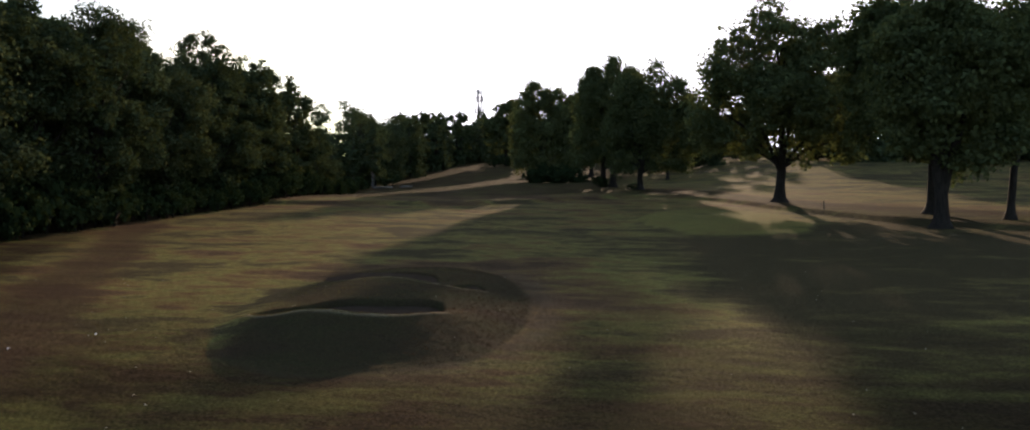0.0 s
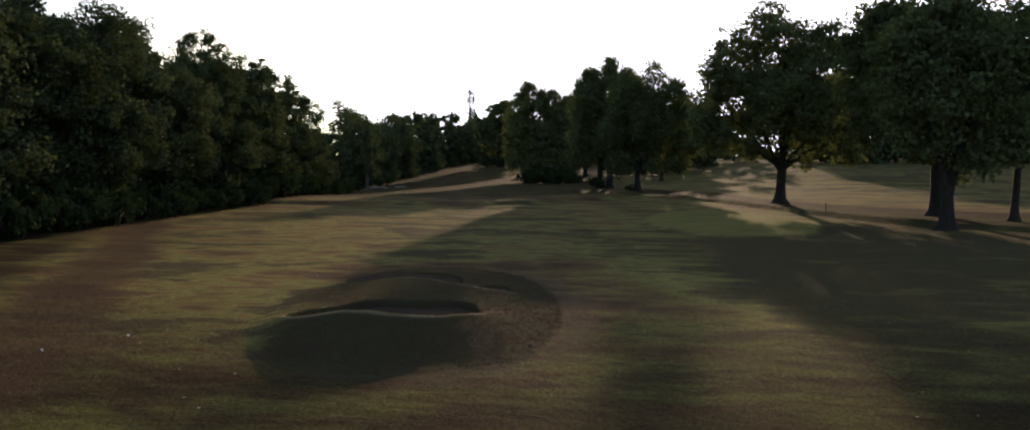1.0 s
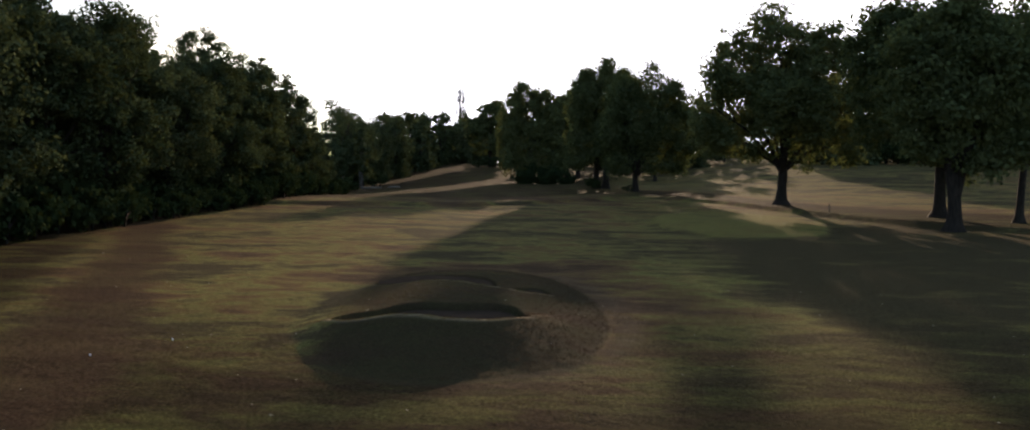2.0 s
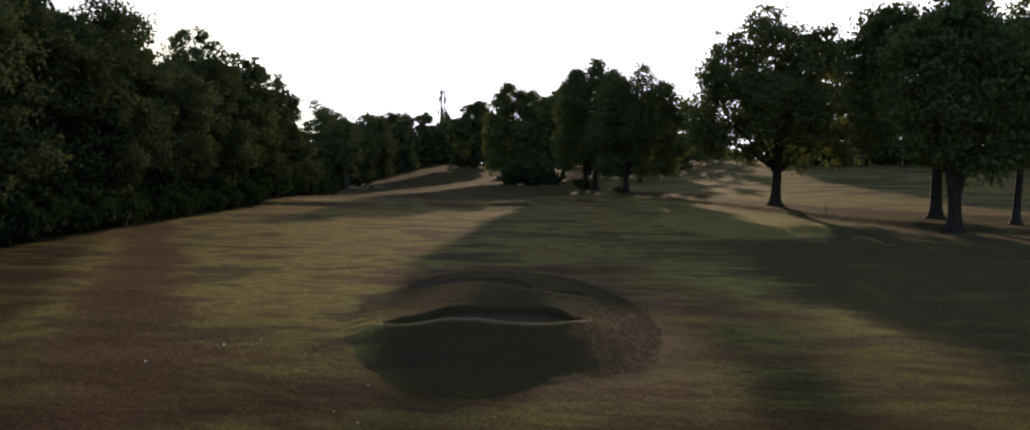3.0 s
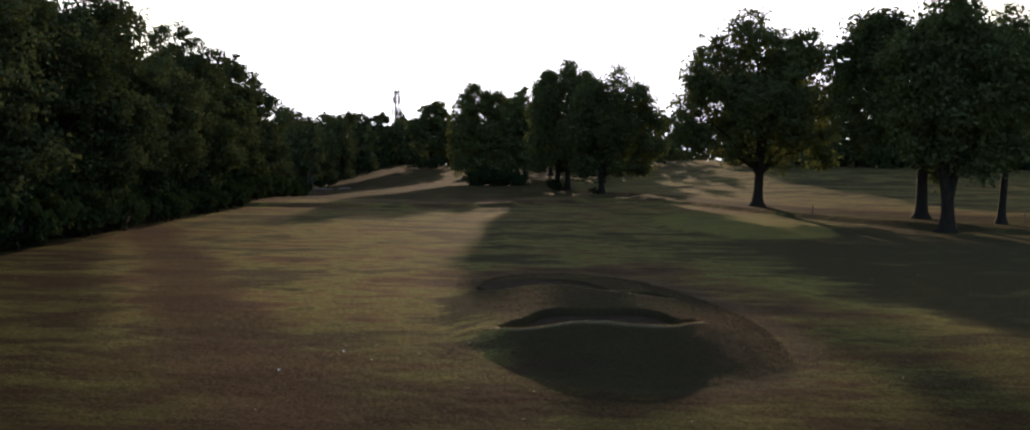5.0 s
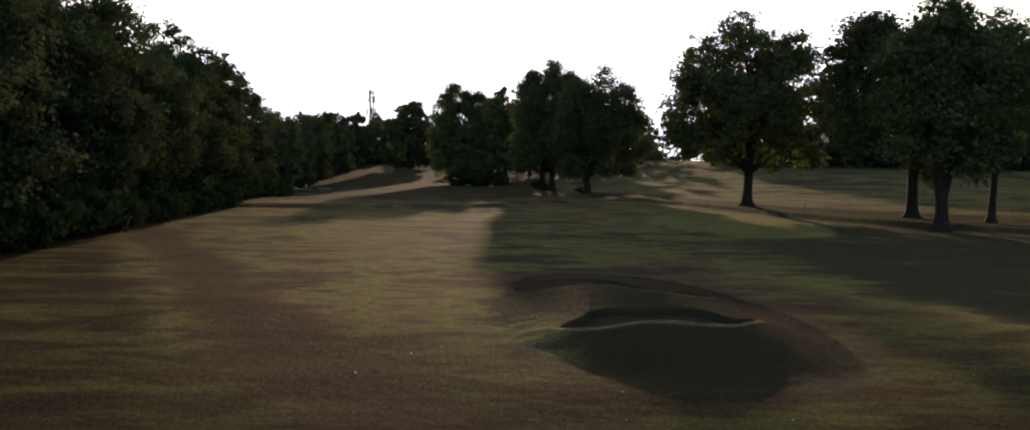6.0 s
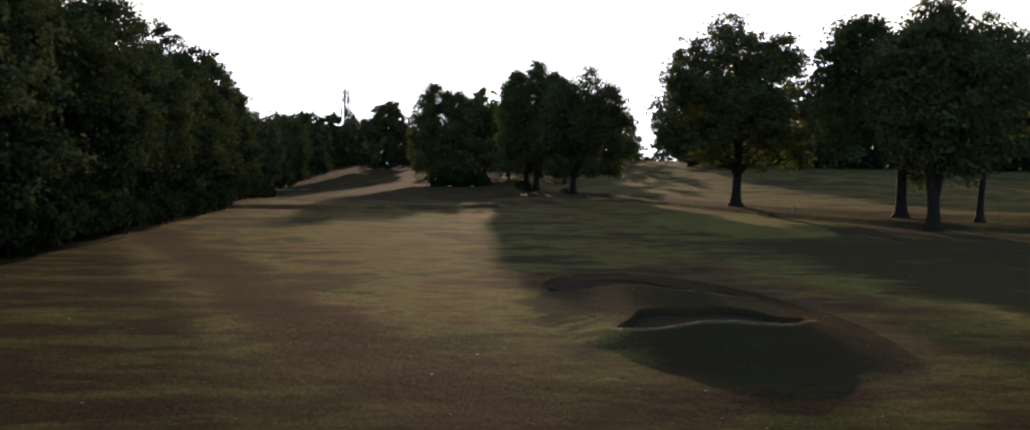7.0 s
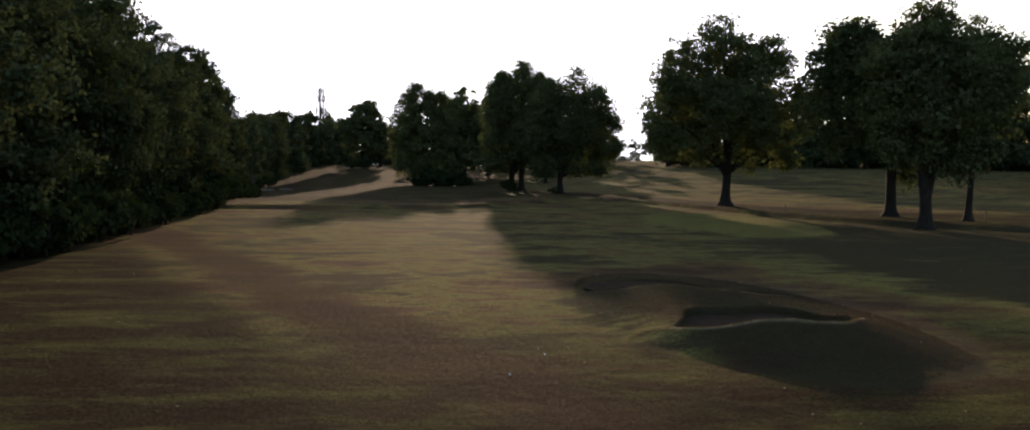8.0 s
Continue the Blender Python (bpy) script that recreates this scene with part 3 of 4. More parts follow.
TD_LOBES = [(0.7, 0, 16.9, 2.6, 4, 3.1), (-2.3, 0, 15.3, 2.2, 3.5, 2.8), (-3.4, 0, 14.0, 1.9, 3.4, 2.7), (-3.5, 0, 10.6, 2.2, 4, 3.4), (-3.7, 0, 6.8, 2.4, 3.5, 3.0), (3.2, 0, 14.0, 2.7, 4, 3.5), (3.0, 0, 16.0, 2.0, 3, 2.2), (3.6, 0, 9.6, 3.0, 4, 4.0),
            (0, 0, 12.2, 4.0, 4.5, 4.2), (0, 0, 7.9, 4.4, 4.8, 3.8), (-3.6, -1, 4.4, 2.2, 2.6, 1.8), (3.0, -1, 4.5, 2.4, 2.6, 1.8), (-0.4, -2, 5.0, 2.4, 2.4, 1.7)]
put(tree("oak_tree", TD_LOBES, 20, 0.95, 3.2, 60000, 0.36, 15, OAK_LEAF, BARK, "hazy oak on twin trunks with low brush at its foot", stems=2, clump=1.2), 3.4, 125.6, ground_z(3.4, 125.6))
TE_LOBES = [(1.3, 0, 14.1, 2.8, 3.6, 3.1), (-1.4, 0, 13.6, 2.2, 3, 2.5), (3.9, 0, 12.7, 2.6, 3.5, 3.1), (5.9, 0, 9.8, 2.3, 3.4, 3.0), (6.2, 0, 6.6, 2.1, 3, 2.4), (5.0, 0, 4.2, 2.2, 2.8, 1.8), (2.6, -1, 3.7, 2.0, 2.4, 1.4), (-1.9, -1, 3.8, 2.2, 2.4, 1.6),
            (0, 0, 9.0, 4.2, 4.6, 4.4), (2.8, 0, 9.0, 3.8, 4, 4.0), (-2.3, 0, 11.6, 2.5, 3, 3.2), (-3.0, 0, 7.6, 2.5, 3.2, 3.0), (1.2, 0, 6.0, 3.0, 3.2, 2.6)]
put(tree("oak_tree", TE_LOBES, 17, 0.8, 2.6, 52000, 0.34, 16, OAK_LEAF, BARK, "oak with one short trunk and a spreading lopsided crown", clump=1.2), 8.2, 111.1, ground_z(8.2, 111.1))
BT_LOBES = [(-1.6, 0, 18.4, 3.4, 4.5, 4.0), (2.0, 0, 18.0, 3.4, 4.5, 4.2), (-4.6, 0, 15.4, 3.4, 5, 4.2), (4.8, 0, 15.4, 3.2, 5, 4.4), (-4.9, 0, 11, 3.2, 4, 4.0), (5.0, 0, 11, 3.2, 4, 4.0), (0, 0, 9.5, 6.0, 6, 5.5), (5.0, 0, 7, 3.4, 4, 4.0), (-5.0, 0, 7, 3.2, 4, 4.0), (0, 0, 13.6, 5.2, 5, 5.0), (0, 0, 5, 5.4, 5, 3.5), (-4.4, 0, 3.4, 3.0, 3, 2.6), (4.4, 0, 3.4, 3.0, 3, 2.6)]
put(tree("oak_tree", BT_LOBES, 22, 1.3, 3.5, 44000, 0.52, 27, OAK_LEAF, BARK, "large domed tree standing behind a low rounded shrub", clump=1.4), -11.8, 172.5, ground_z(-11.8, 172.5), 0, 0.96)
CT_LOBES = [(0, 0, 15, 4.2, 4.5, 4.5), (-2.8, 0, 11, 3.4, 4, 4.2), (3.0, 0, 10.5, 3.2, 4, 4.2), (0, 0, 7, 5.0, 4.5, 4.2)]
put(tree("oak_tree", CT_LOBES, 19, 0.9, 2.6, 18000, 0.68, 18, OAK_LEAF, BARK, "rounded tree at the far end of the fairway"), -33.8, 258.0, ground_z(-33.8, 258.0), 0, 1.22, 0.92)

FILL_LOBES = [(0, 0, 11.5, 3.6, 4, 3.6), (-3, 0, 8, 3.4, 4, 3.6), (3.2, 0, 8.2, 3.4, 4, 3.6), (0, 0, 5, 4.6, 4, 3.6)]
fill_tree = put(tree("oak_tree", FILL_LOBES, 15, 0.7, 2.4, 12000, 0.6, 19, OAK_LEAF, BARK, "rounded tree added to fill and shade the far tree belt", group="trees of the far belt"), -4.5, 176.0, ground_z(-4.5, 176.0), 0, 1.25)
# copies hidden behind the oaks, added to shade the slope there
for x, y, s in ((3.5, 214.0, 1.35), (11.5, 206.0, 1.35), (20.0, 212.0, 1.3)):
    copy_at(fill_tree, x, y, ground_z(x, y), 30 * x, s)
copy_at(fill_tree, -3.0, 196.0, ground_z(-3.0, 196.0), 80, 1.45)
# added to shade the far slope
copy_at(fill_tree, -28.5, 264.0, ground_z(-28.5, 264.0), 140, 1.1)
copy_at(fill_tree, 14.5, 178.0, ground_z(14.5, 178.0), 60, 0.95)

SHRUB_LOBES = [(-4.6, 0, 1.3, 2.3, 2.2, 1.6), (-2.2, 0, 1.8, 2.8, 2.6, 2.1), (1.0, 0, 1.9, 3.2, 2.8, 2.3), (4.4, 0, 1.3, 2.4, 2.2, 1.7), (-3.4, 0, 0.8, 2.4, 2, 0.9), (0, 0, 0.8, 3, 2, 0.9), (3.2, 0, 0.8, 2.4, 2, 0.9)]


def shrub(name, lobes, leaves, size, seed, label, group=""):
    rng = np.random.default_rng(seed)
    root = tagged(new(name), label, "shrub", group)
    for l in lobes:
        pieces = [tube([(l[0] * 0.8, l[1] * 0.8, -0.1), (l[0] * 0.9, l[1] * 0.9, l[2] * 0.5), (l[0] + rng.normal() * 0.3, l[1], l[2])], [0.09, 0.06, 0.02], 6) for _ in range(2)]
        v, f = joined(pieces)
        part_mesh("stem", mesh_from("stem", v, f, BARK, True), root)
    part_mesh("foliage", leaf_cloud("foliage", lobes, leaves, size, BUSH_LEAF, rng, 0.5, 0.5), root)
    return root


put(shrub("shrub", SHRUB_LOBES, 22000, 0.30, 21, "wide low dark evergreen shrub clipped to a dome"), -8.5, 164.5, ground_z(-8.5, 164.5) - 0.1, 0, 0.98, 1.1)

# ---- the wood along the fairway ----
rng = np.random.default_rng(5)


def wood_lobes(seed, top, low=(1.6, 2.2, 4, 1.5), skirt=2.3, hang=4.0):
    """Crown lobes of a woodland tree: wide in the upper half, hanging low, with a broken top."""
    r = np.random.default_rng(seed)
    out = []
    for z, w, n, q0 in (low, (hang, skirt, 4, 1.7), (7.2, 2.7, 4, 2.1), (10.3, 2.4, 3, 2.2), (12.8, 1.3, 3, 1.9)):
        turn = r.random() * 6.3
        for k in range(n):
            a = turn + 2 * math.pi * (k + 0.4 * r.random()) / n
            q = q0 * r.uniform(0.8, 1.2)
            d = w * r.uniform(0.7, 1.15)
            out.append((d * math.cos(a), d * math.sin(a), z * top / 15 + r.normal() * 0.7, q, q, q * r.uniform(0.75, 1.05)))
    return out


WOOD_LABEL = "dense leafy woodland tree with foliage hanging low over grass"
near_variants = [tree("woodland_tree", wood_lobes(40 + k, 15, (4.0, 1.0, 3, 1.5), 2.9, 5.0), 15, 0.5, 4.0, 20000, 0.28, 50 + k, WOOD_LEAF, BARK, WOOD_LABEL, "tree", "woodland trees along the fairway", clump=1.05, twigs=1, per=70) for k in range(4)]
deep_variants = [tree("woodland_tree", wood_lobes(60 + k, 15), 15, 0.5, 4.0, 1500, 1.5, 64 + k, WOOD_LEAF, BARK, "woodland tree standing deep in the dark wood", "tree", "trees deeper in the wood", clump=1.1, twigs=0) for k in range(3)]
mid_variants = [tree("woodland_tree", wood_lobes(44 + k, 15, (3.4, 1.2, 3, 1.4), 2.8, 4.6), 15, 0.5, 4.0, 11000, 0.40, 58 + k, WOOD_LEAF, BARK, WOOD_LABEL, "tree", "woodland trees along the fairway", clump=0.8, twigs=1) for k in range(2)]
placed = set()
for row, (back, step) in enumerate(((0.0, 4.9), (4.6, 5.0), (9.5, 5.5), (15.0, 5.0))):
    y = 25.0 + row * 2.2
    i = 0
    while y < 116:
        x = float(wood_line(y)) - back + rng.normal() * 0.8
        yy = y + rng.normal() * 0.7
        s = rng.uniform(0.96, 1.04) * float(np.interp(y, [30, 45, 58, 68, 78, 88, 96, 102], [0.99, 0.94, 0.94, 0.91, 0.93, 0.88, 0.72, 0.52]))
        pool = deep_variants if row else near_variants if y < 74 else mid_variants
        src = pool[i % len(pool)]
        if src.name in placed:
            copy_at(src, x, yy, ground_z(x, yy), rng.uniform(0, 360), s, rng.uniform(0.93, 1.07))
        else:
            placed.add(src.name)
            put(src, x, yy, ground_z(x, yy), rng.uniform(0, 360), s)
        y += step
        i += 1

# the thin broken crown that stands above the wood
SPIKE = [(-1.5, 0, 15.1, 1.5, 1.2, 0.7), (0.4, 0, 15.9, 1.6, 1.2, 0.7), (2.0, 0, 14.7, 1.3, 1.1, 0.6), (-0.4, 0, 14.2, 1.6, 1.2, 0.7), (1.2, 0, 13.4, 1.7, 1.3, 0.8), (-0.8, 0, 13.0, 1.6, 1.3, 0.8), (0, 0, 11.4, 2.1, 2.0, 1.5)]
put(tree("pine_tree", SPIKE, 15, 0.4, 9.0, 8000, 0.24, 33, WOOD_LEAF, BARK, "thin crowned pine rising above the dark wood", clump=0.6), -34.3, 73.1, 0.0)

# birches and scrub where the wood steps back
BIRCH_LOBES = [(0.5, 0, 4.0, 1.3, 1.2, 1.4), (-0.6, 0, 5.2, 1.2, 1.2, 1.3), (0.2, 0, 10.2, 1.1, 1.1, 1.5), (-0.6, 0, 8.2, 1.2, 1.2, 1.5), (0.7, 0.2, 6.6, 1.3, 1.2, 1.5), (-0.2, 0, 12.2, 0.7, 0.7, 1.3)]
birch = put(tree("birch_tree", BIRCH_LOBES, 13, 0.13, 3.2, 4200, 0.42, 35, WOOD_LEAF, BIRCH, "slender birch with pale stems and thin airy foliage", group="birches at the wood's end", stems=2, clump=0.7, twigs=2), -42.5, 150.0, ground_z(-42.5, 150.0))
copy_at(birch, -45.5, 158.0, ground_z(-45.5, 158.0), 130, 1.05)
copy_at(birch, -44.0, 143.0, ground_z(-44.0, 143.0), 250, 0.9)
SPINDLE_LOBES = [(0.2, 0, 13.2, 0.8, 0.8, 0.5), (-0.7, 0, 12.0, 0.8, 0.7, 0.5), (0.7, 0, 10.9, 0.9, 0.8, 0.5), (-0.4, 0, 9.6, 0.8, 0.8, 0.7), (0.3, 0, 7.8, 0.9, 0.9, 1.0), (0, 0, 5.2, 1.2, 1.2, 1.9), (0.2, 0, 2.6, 1.3, 1.3, 1.6)]
spindle = put(tree("birch_tree", SPINDLE_LOBES, 14, 0.3, 4.0, 3600, 0.30, 37, WOOD_LEAF, BARK, "spindly half-bare tree with a few sparse leaf tufts", group="spindly trees at the wood's end", clump=0.7, twigs=3), -47.8, 158.0, ground_z(-47.8, 158.0))
copy_at(spindle, -45.4, 160.0, ground_z(-45.4, 160.0), 110, 0.86)
SCRUB_LOBES = [(-0.9, 0, 0.9, 1.2, 1.1, 1.0), (0.8, 0.3, 1.1, 1.3, 1.2, 1.2), (0.1, -0.5, 0.6, 1.5, 1.1, 0.8)]
scrub = put(shrub("shrub", SCRUB_LOBES, 1350, 0.30, 36, "dark straggling bramble at the wood's edge", "brambles along the wood"), -36.0, 104.0, ground_z(-36.0, 104.0))
for x, y, s in ((-37.2, 110, 1.2), (-38.0, 117, 1.0), (-39.5, 124, 1.3), (-40.2, 131, 1.1), (-41.0, 138, 1.2), (-35.4, 98, 1.2), (-43.4, 162, 1.2), (2.3, 124.8, 0.8), (7.3, 110.9, 0.45), (-32.0, 250, 1.5), (-35.8, 249, 1.2)):
    copy_at(scrub, x, y, ground_z(x, y), 50 * x, s)

# bushes added along the wood; the front row stands in for shaded ground
y = 23.0
while y < 116:
    for back, size in ((-2.3, 0.85), (1.0, 1.5)):
        x = float(wood_line(y)) - back + 0.5 * math.sin(y * 1.7 + back)
        copy_at(scrub, x, y, ground_z(x, y), 67 * y + back, size * (1 + 0.25 * math.sin(y * 2.3)), 1.35, "dark bush added to fill the shade beneath the woodland trees")
    y += 2.6
for x in np.arange(-68, 76, 6.0):
    y = 351 + 2.0 * math.sin(x)
    copy_at(scrub, x, y, ground_z(x, y), 50 * x, 2.5, 1.0, "dark undergrowth beneath the distant trees")

for x in np.arange(52, 150, 6.0):
    y = 209 - 0.12 * (x - 58) + 2.0 * math.sin(x)
    copy_at(scrub, x, y, ground_z(x, y), 50 * x, 2.4, 1.1, "dark undergrowth beneath the distant trees")

# ---- woods further off ----
FAR_LABEL = "distant woodland tree in morning haze"
far_variants = []
for k in range(3):
    far_variants.append(tree("woodland_tree", wood_lobes(70 + k, 15, (1.8, 2.6, 5, 1.9)), 15, 0.5, 4.0, 1500, 1.0, 80 + k, WOOD_LEAF, BARK, FAR_LABEL, "tree", "distant woodland trees", clump=1.6, twigs=0))
edge_variants = [tree("woodland_tree", wood_lobes(74 + k, 15, (1.8, 2.6, 5, 1.9)), 15, 0.5, 4.0, 6000, 0.48, 86 + k, WOOD_LEAF, BARK, FAR_LABEL, "tree", "distant woodland trees", clump=1.3, twigs=0) for k in range(3)]
far_spots = []
for y in np.arange(103, 345, 7.5):
    edge = np.interp(y, [100, 120, 150, 200, 260, 345], [-40, -42, -46, -49, -50, -44])
    far_spots.append((edge - 2.5 + rng.normal() * 1.2, y, rng.uniform(0.85, 1.05) * np.interp(y, [100, 140, 153, 163, 345], [0.55, 0.60, 0.64, 0.98, 1.10])))
    far_spots.append((edge - 9.5 + rng.normal() * 1.5, y + 3, rng.uniform(0.9, 1.1) * np.interp(y, [100, 140, 153, 163, 345], [0.57, 0.62, 0.66, 1.00, 1.12])))
for row, y0 in enumerate((318, 340)):
    for x in np.arange(-58, 60, 6.0) if row else np.concatenate([np.arange(-58, 60, 6.0), np.arange(60, 330, 9.5)]):
        far_spots.append((x + rng.normal() * 1.6, y0 + 0.03 * abs(x) + rng.normal() * 3, rng.uniform(0.75, 1.0) + 0.1 * row))
# a belt of trees beyond the second fairway
for x in np.arange(56, 240, 6.5):
    far_spots.append((x + rng.normal() * 2, 214 - 0.12 * (x - 58) + rng.normal() * 5, rng.uniform(1.1, 1.35) * np.interp(x, [56, 80, 110], [1.0, 1.1, 1.35])))
for x in np.arange(60, 240, 8.0):
    far_spots.append((x + rng.normal() * 2, 228 - 0.12 * (x - 58) + rng.normal() * 4, rng.uniform(1.2, 1.45) * np.interp(x, [56, 80, 110], [1.0, 1.1, 1.35])))
# low row placed to shade the ground behind the oaks
for x in np.arange(-16, 52, 7.0):
    far_spots.append((x + rng.normal(), 266 + rng.normal() * 5, rng.uniform(0.75, 0.95)))
# unseen row added to shade the second fairway
for x in np.arange(10, 44, 7.0):
    far_spots.append((x + rng.normal(), 236 + rng.normal() * 4, rng.uniform(0.95, 1.15)))
# right-hand trees, then tall ones hidden by the oak, added for their shade
for x, y, s in ((96, 128, 1.25), (104, 122, 1.25), (50, 206, 1.45), (55.5, 202, 1.5), (61, 198, 1.55), (53, 216, 1.4)):
    far_spots.append((x, y, s))
far_placed = set()
for i, (x, y, s) in enumerate(far_spots):
    src = (edge_variants if x < -35 and y < 215 else far_variants)[i % 3]
    if src.name in far_placed:
        copy_at(src, x, y, ground_z(x, y), rng.uniform(0, 360), s, rng.uniform(0.9, 1.1))
    else:
        far_placed.add(src.name)
        put(src, x, y, ground_z(x, y), rng.uniform(0, 360), s)

# ---- mast ----
mast = tagged(new("radio_mast"), "slim steel lattice radio mast with two tiers of antennas", "mast")
mast.matrix_basis = pose(-60.3, 348.6, ground_z(-60.3, 348.6), 0, 0, 20)
MAST_H = 32.0
LEG_OUT = 1.05
for a in range(3):
    c, s = math.cos(a * 2.094) * LEG_OUT, math.sin(a * 2.094) * LEG_OUT
    v, f = tube([(c, s, 0), (c, s, MAST_H)], [0.24, 0.20], 6)
    part_mesh("leg", mesh_from("leg", v, f, STEEL), mast)
    c2, s2 = math.cos((a + 1) * 2.094) * LEG_OUT, math.sin((a + 1) * 2.094) * LEG_OUT
    slant = mesh_from("brace", *tube([(c, s, 0), (c2, s2, 2.0)], [0.12, 0.12], 4), STEEL)
    level = mesh_from("brace", *tube([(c, s, 2.0), (c2, s2, 2.0)], [0.11, 0.11], 4), STEEL)
    for k in range(16):
        for me in (slant, level):
            part_mesh("brace", me, mast).matrix_basis = pose(0, 0, 2.0 * k)
# three tiers of panel antennas, each on a ring with struts to the legs
for z, n, rr, tall, wide in ((22.4, 6, 2.15, 3.2, 0.55), (27.6, 4, 1.75, 2.8, 0.5), (30.6, 3, 1.4, 1.6, 0.35)):
    ring = [tube([(rr * math.cos(t), rr * math.sin(t), z + h), (rr * math.cos(t + 1.05), rr * math.sin(t + 1.05), z + h)], [0.07, 0.07], 4) for t in np.arange(6) * 1.047 for h in (-0.5, 0.5)]
    ring += [tube([(0.9 * math.cos(t), 0.9 * math.sin(t), z), (rr * math.cos(t), rr * math.sin(t), z)], [0.07, 0.07], 4) for t in np.arange(3) * 2.094]
    v, f = joined(ring)
    headframe = part_mesh("headframe", mesh_from("headframe", v, f, STEEL), mast)
    for k in range(n):
        t = k * 2 * math.pi / n + z
        v, f = joined([box(0, 0, 0, 0.24, wide, tall), tube([(-0.2, 0, -tall * 0.6), (-0.2, 0, tall * 0.6)], [0.06, 0.06], 5)])
        an = part_mesh("antenna", mesh_from("antenna", v, f, STEEL), headframe)
        an.matrix_basis = pose(rr * math.cos(t), rr * math.sin(t), z, 0, 0, math.degrees(t))
dish = part_mesh("dish", mesh_from("dish", *tube([(0, 0, 0), (0.3, 0, 0), (0.45, 0, 0)], [0.25, 0.6, 0.65], 12), STEEL), mast)
dish.matrix_basis = pose(1.2, -0.4, 19.2, 0, 0, -60)
v, f = tube([(0, 0, MAST_H), (0, 0, MAST_H + 2.0)], [0.07, 0.04], 5)
part_mesh("whip_aerial", mesh_from("whip_aerial", v, f, STEEL), mast)

# ---- small things ----
for x, y in ((23.4, 71.2), (36.2, 61.9)):
    v, f = joined([tube([(0, 0, -0.2), (0, 0, 0.62), (0, 0, 0.68)], [0.055, 0.055, 0.03], 8)])
    ob = new("marker_post", mesh_from("marker_post", v, f, POST_WOOD))
    ob.matrix_basis = pose(x, y, ground_z(x, y), 2, -3, 0)
    tagged(ob, "short round wooden marker post in the rough", "post", "marker posts")
for x, y, turn, ln in ((-40.5, 150, 25, 3.6), (-37.8, 156, 40, 2.6)):
    v, f = tube([(-ln / 2, 0, 0.18), (0, 0.05, 0.22), (ln / 2, 0, 0.17)], [0.2, 0.18, 0.14], 9)
    ob = new("fallen_log", mesh_from("fallen_log", v, f, LOG_WOOD, True))
    ob.matrix_basis = pose(x, y, ground_z(x, y), 0, 0, turn)
    tagged(ob, "pale bleached log lying at the wood's edge", "log", "fallen logs")


def grass_blades(name, count, x0, x1, y0, y1, keep, tall, seed, label, clump, dry=0.0):
    """Upright blades in tufts, as one mesh."""
    r = np.random.default_rng(seed)
    n = int(count / clump)
    cx, cy = r.uniform(x0, x1, n), r.uniform(y0, y1, n)
    ok = r.random(n) < keep(cx, cy)
    cx, cy = np.repeat(cx[ok], clump), np.repeat(cy[ok], clump)
    m = len(cx)
    x, y = cx + r.normal(size=m) * 0.03, cy + r.normal(size=m) * 0.03
    z = dug(x, y)
    h = tall * r.uniform(0.5, 1.3, m)
    t = r.uniform(0, 6.283, m)
    w = 0.008 + 0.004 * r.random(m)
    lx, ly = r.normal(size=m) * 0.45 * h, r.normal(size=m) * 0.45 * h
    v = np.empty((m, 3, 3))
    v[:, 0] = np.stack([x - np.cos(t) * w, y - np.sin(t) * w, z - 0.01], 1)
    v[:, 1] = np.stack([x + np.cos(t) * w, y + np.sin(t) * w, z - 0.01], 1)
    v[:, 2] = np.stack([x + lx, y + ly, z + h], 1)
    me = bpy.data.meshes.new(name)
    me.vertices.add(3 * m)
    me.vertices.foreach_set("co", v.ravel())
    me.loops.add(3 * m)
    me.loops.foreach_set("vertex_index", np.arange(3 * m))
    me.polygons.add(m)
    me.polygons.foreach_set("loop_start", np.arange(0, 3 * m, 3))
    me.polygons.foreach_set("loop_total", np.full(m, 3))
    at = me.attributes.new("dryness_and_shade", 'FLOAT', 'POINT')
    at.data.foreach_set("value", np.repeat(dryness_and_shade(x, y) + dry, 3))
    me.materials.append(BLADE)
    me.update()
    return tagged(new(name, me), label, "grass", kind="stuff")


# blades set darker to match the shade painted on the mound
grass_blades("rough_grass", 60000, -4.6, 6.2, 14.0, 32.0, lambda x, y: (1 - in_pit(x, y)) * mound_shade_zone(x, y) * smooth(1.03, 0.97, mound_way(x, y)), 0.026, 91, "short rough grass covering the bunker mound", 3, 0.5)
grass_blades("fairway_tufts", 90000, -22, 14, 7.5, 34, lambda x, y: (1 - in_pit(x, y)) * smooth(-0.1, 0.7, rough(x, y, 1.7, 8)) * smooth(0.9, 1.0, mound_way(x, y)), 0.015, 92, "scattered tufts in the mown fairway turf", 4)

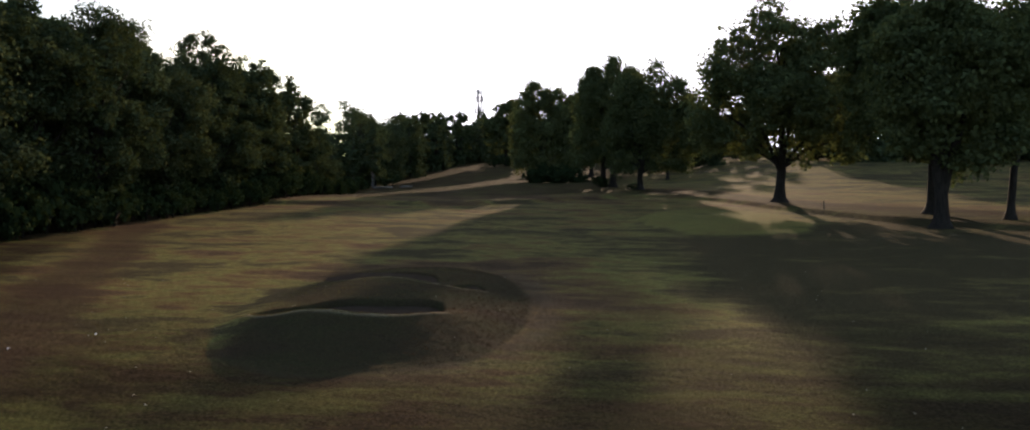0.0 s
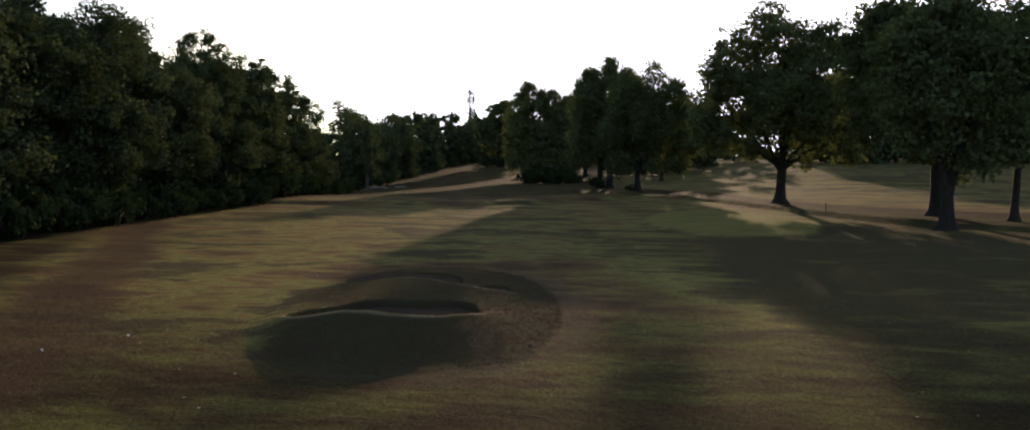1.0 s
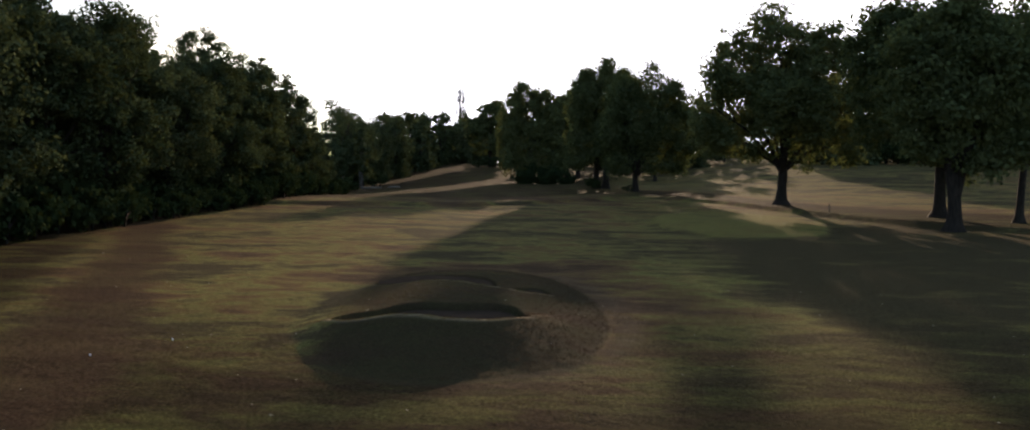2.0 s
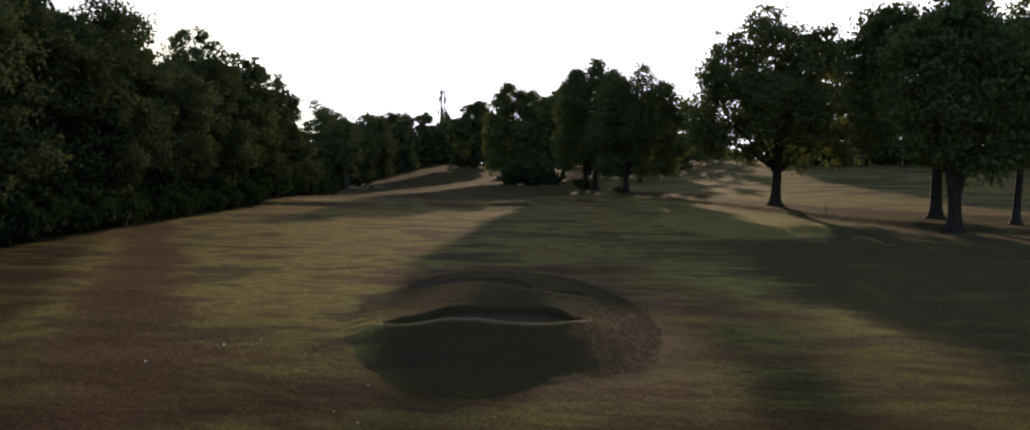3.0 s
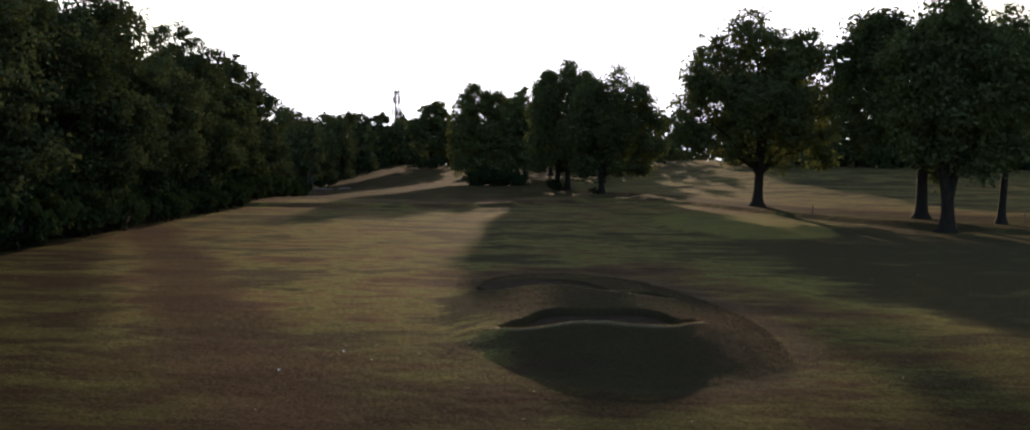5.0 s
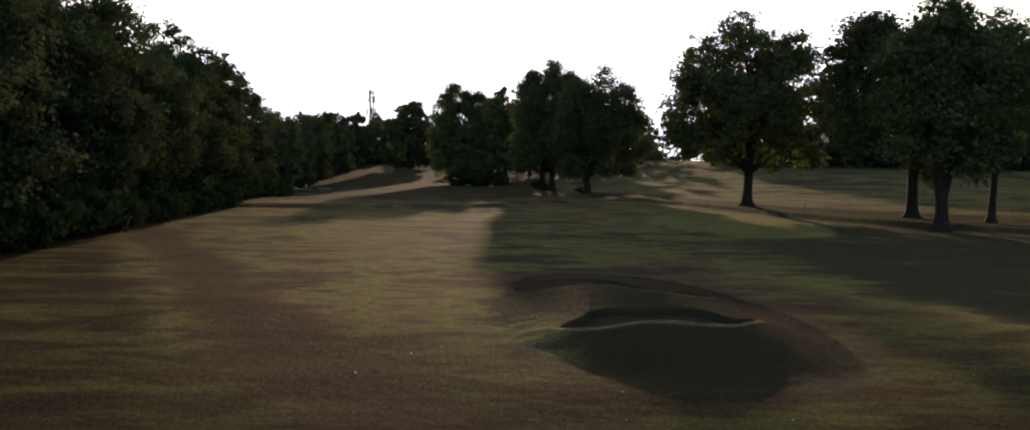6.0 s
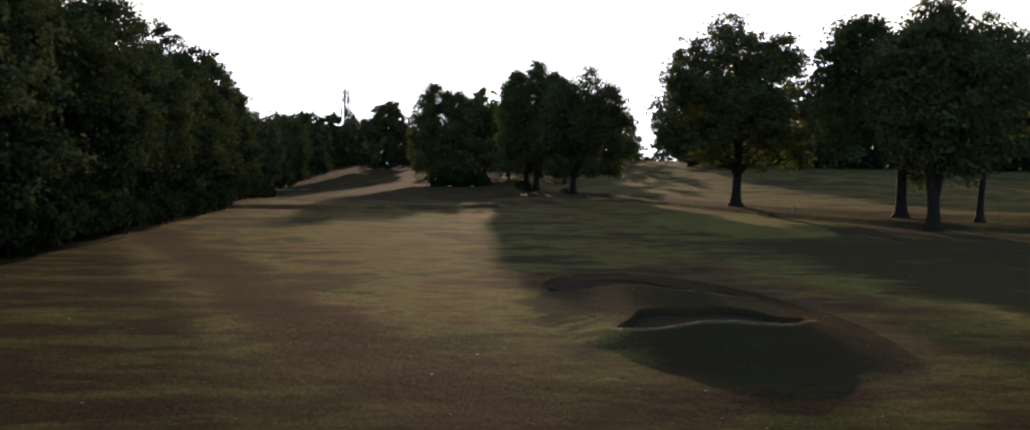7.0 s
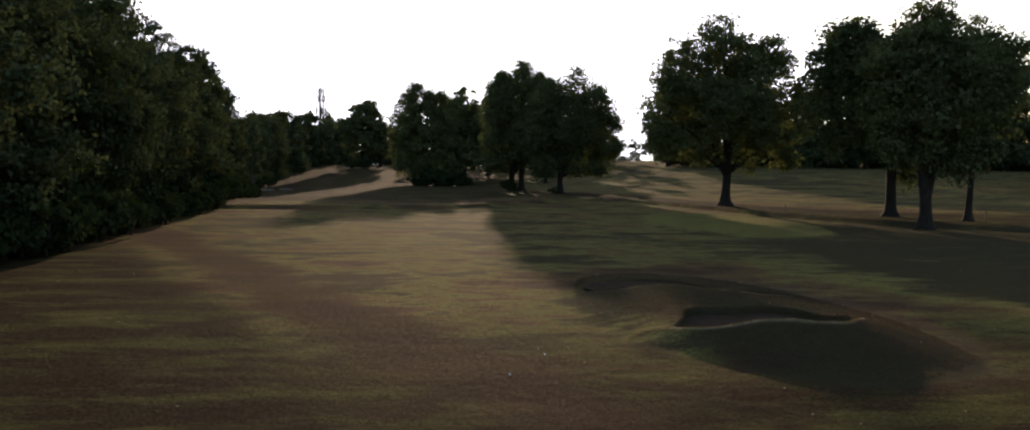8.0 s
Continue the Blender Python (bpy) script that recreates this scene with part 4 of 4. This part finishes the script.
def rim_fringe(x, y):
    """Close along the near rims of the hollows."""
    w = np.zeros_like(x)
    for k, (px0, px1, floor) in enumerate(PITS):
        w = np.maximum(w, np.exp(-((y - pit_edges(x, k)[0] + 0.04) / 0.06) ** 2) * smooth(px0, px0 + 0.2, x) * smooth(px1, px1 - 0.2, x))
    return w * (1 - in_pit(x, y))


grass_blades("rim_grass", 300000, -3.4, 3.0, 17.7, 26.6, rim_fringe, 0.018, 93, "pale dry grass fringing the bunker rims", 3)


# ---- litter on the turf ----
def leaf_litter(count, seed):
    """Pale fallen leaves, each a small curled blade, as one mesh."""
    r = np.random.default_rng(seed)
    verts, faces = [], []
    while len(faces) < 2 * count:
        x, y = r.uniform(-22, 15), 8 + 28 * r.random() ** 1.3
        if in_pit(np.array([x]), np.array([y]))[0] > 0.01:
            continue
        z = ground_z(x, y) + 0.012
        s, t = r.uniform(0.018, 0.036), r.uniform(0, 6.283)
        c, n = math.cos(t), math.sin(t)
        k = len(verts)
        verts += [(x - c * s, y - n * s, z), (x + n * s * 0.6, y - c * s * 0.6, z + 0.012), (x + c * s, y + n * s, z + 0.006), (x - n * s * 0.6, y + c * s * 0.6, z + 0.014)]
        faces += [(k, k + 1, k + 2), (k, k + 2, k + 3)]
    return tagged(new("fallen_leaves", mesh_from("fallen_leaves", verts, faces, PALE)), "pale dry leaves scattered over the turf", "leaves", kind="stuff")


leaf_litter(150, 95)


def golf_ball(x, y):
    me = bpy.data.meshes.new("golf_ball")
    bm = bmesh.new()
    bmesh.ops.create_icosphere(bm, subdivisions=3, radius=0.0215)
    for v in bm.verts:
        v.co *= 1 - 0.012 * (0.5 + 0.5 * math.sin(v.index * 2.4))
    bm.to_mesh(me)
    bm.free()
    me.materials.append(WHITE)
    ob = new("golf_ball", me)
    ob.matrix_basis = pose(x, y, ground_z(x, y) + 0.026)
    return tagged(ob, "white dimpled golf ball lying on the dry fairway", "ball", "golf balls")


for x, y in ((-5.48, 17.62), (-6.4, 15.9)):
    golf_ball(x, y)
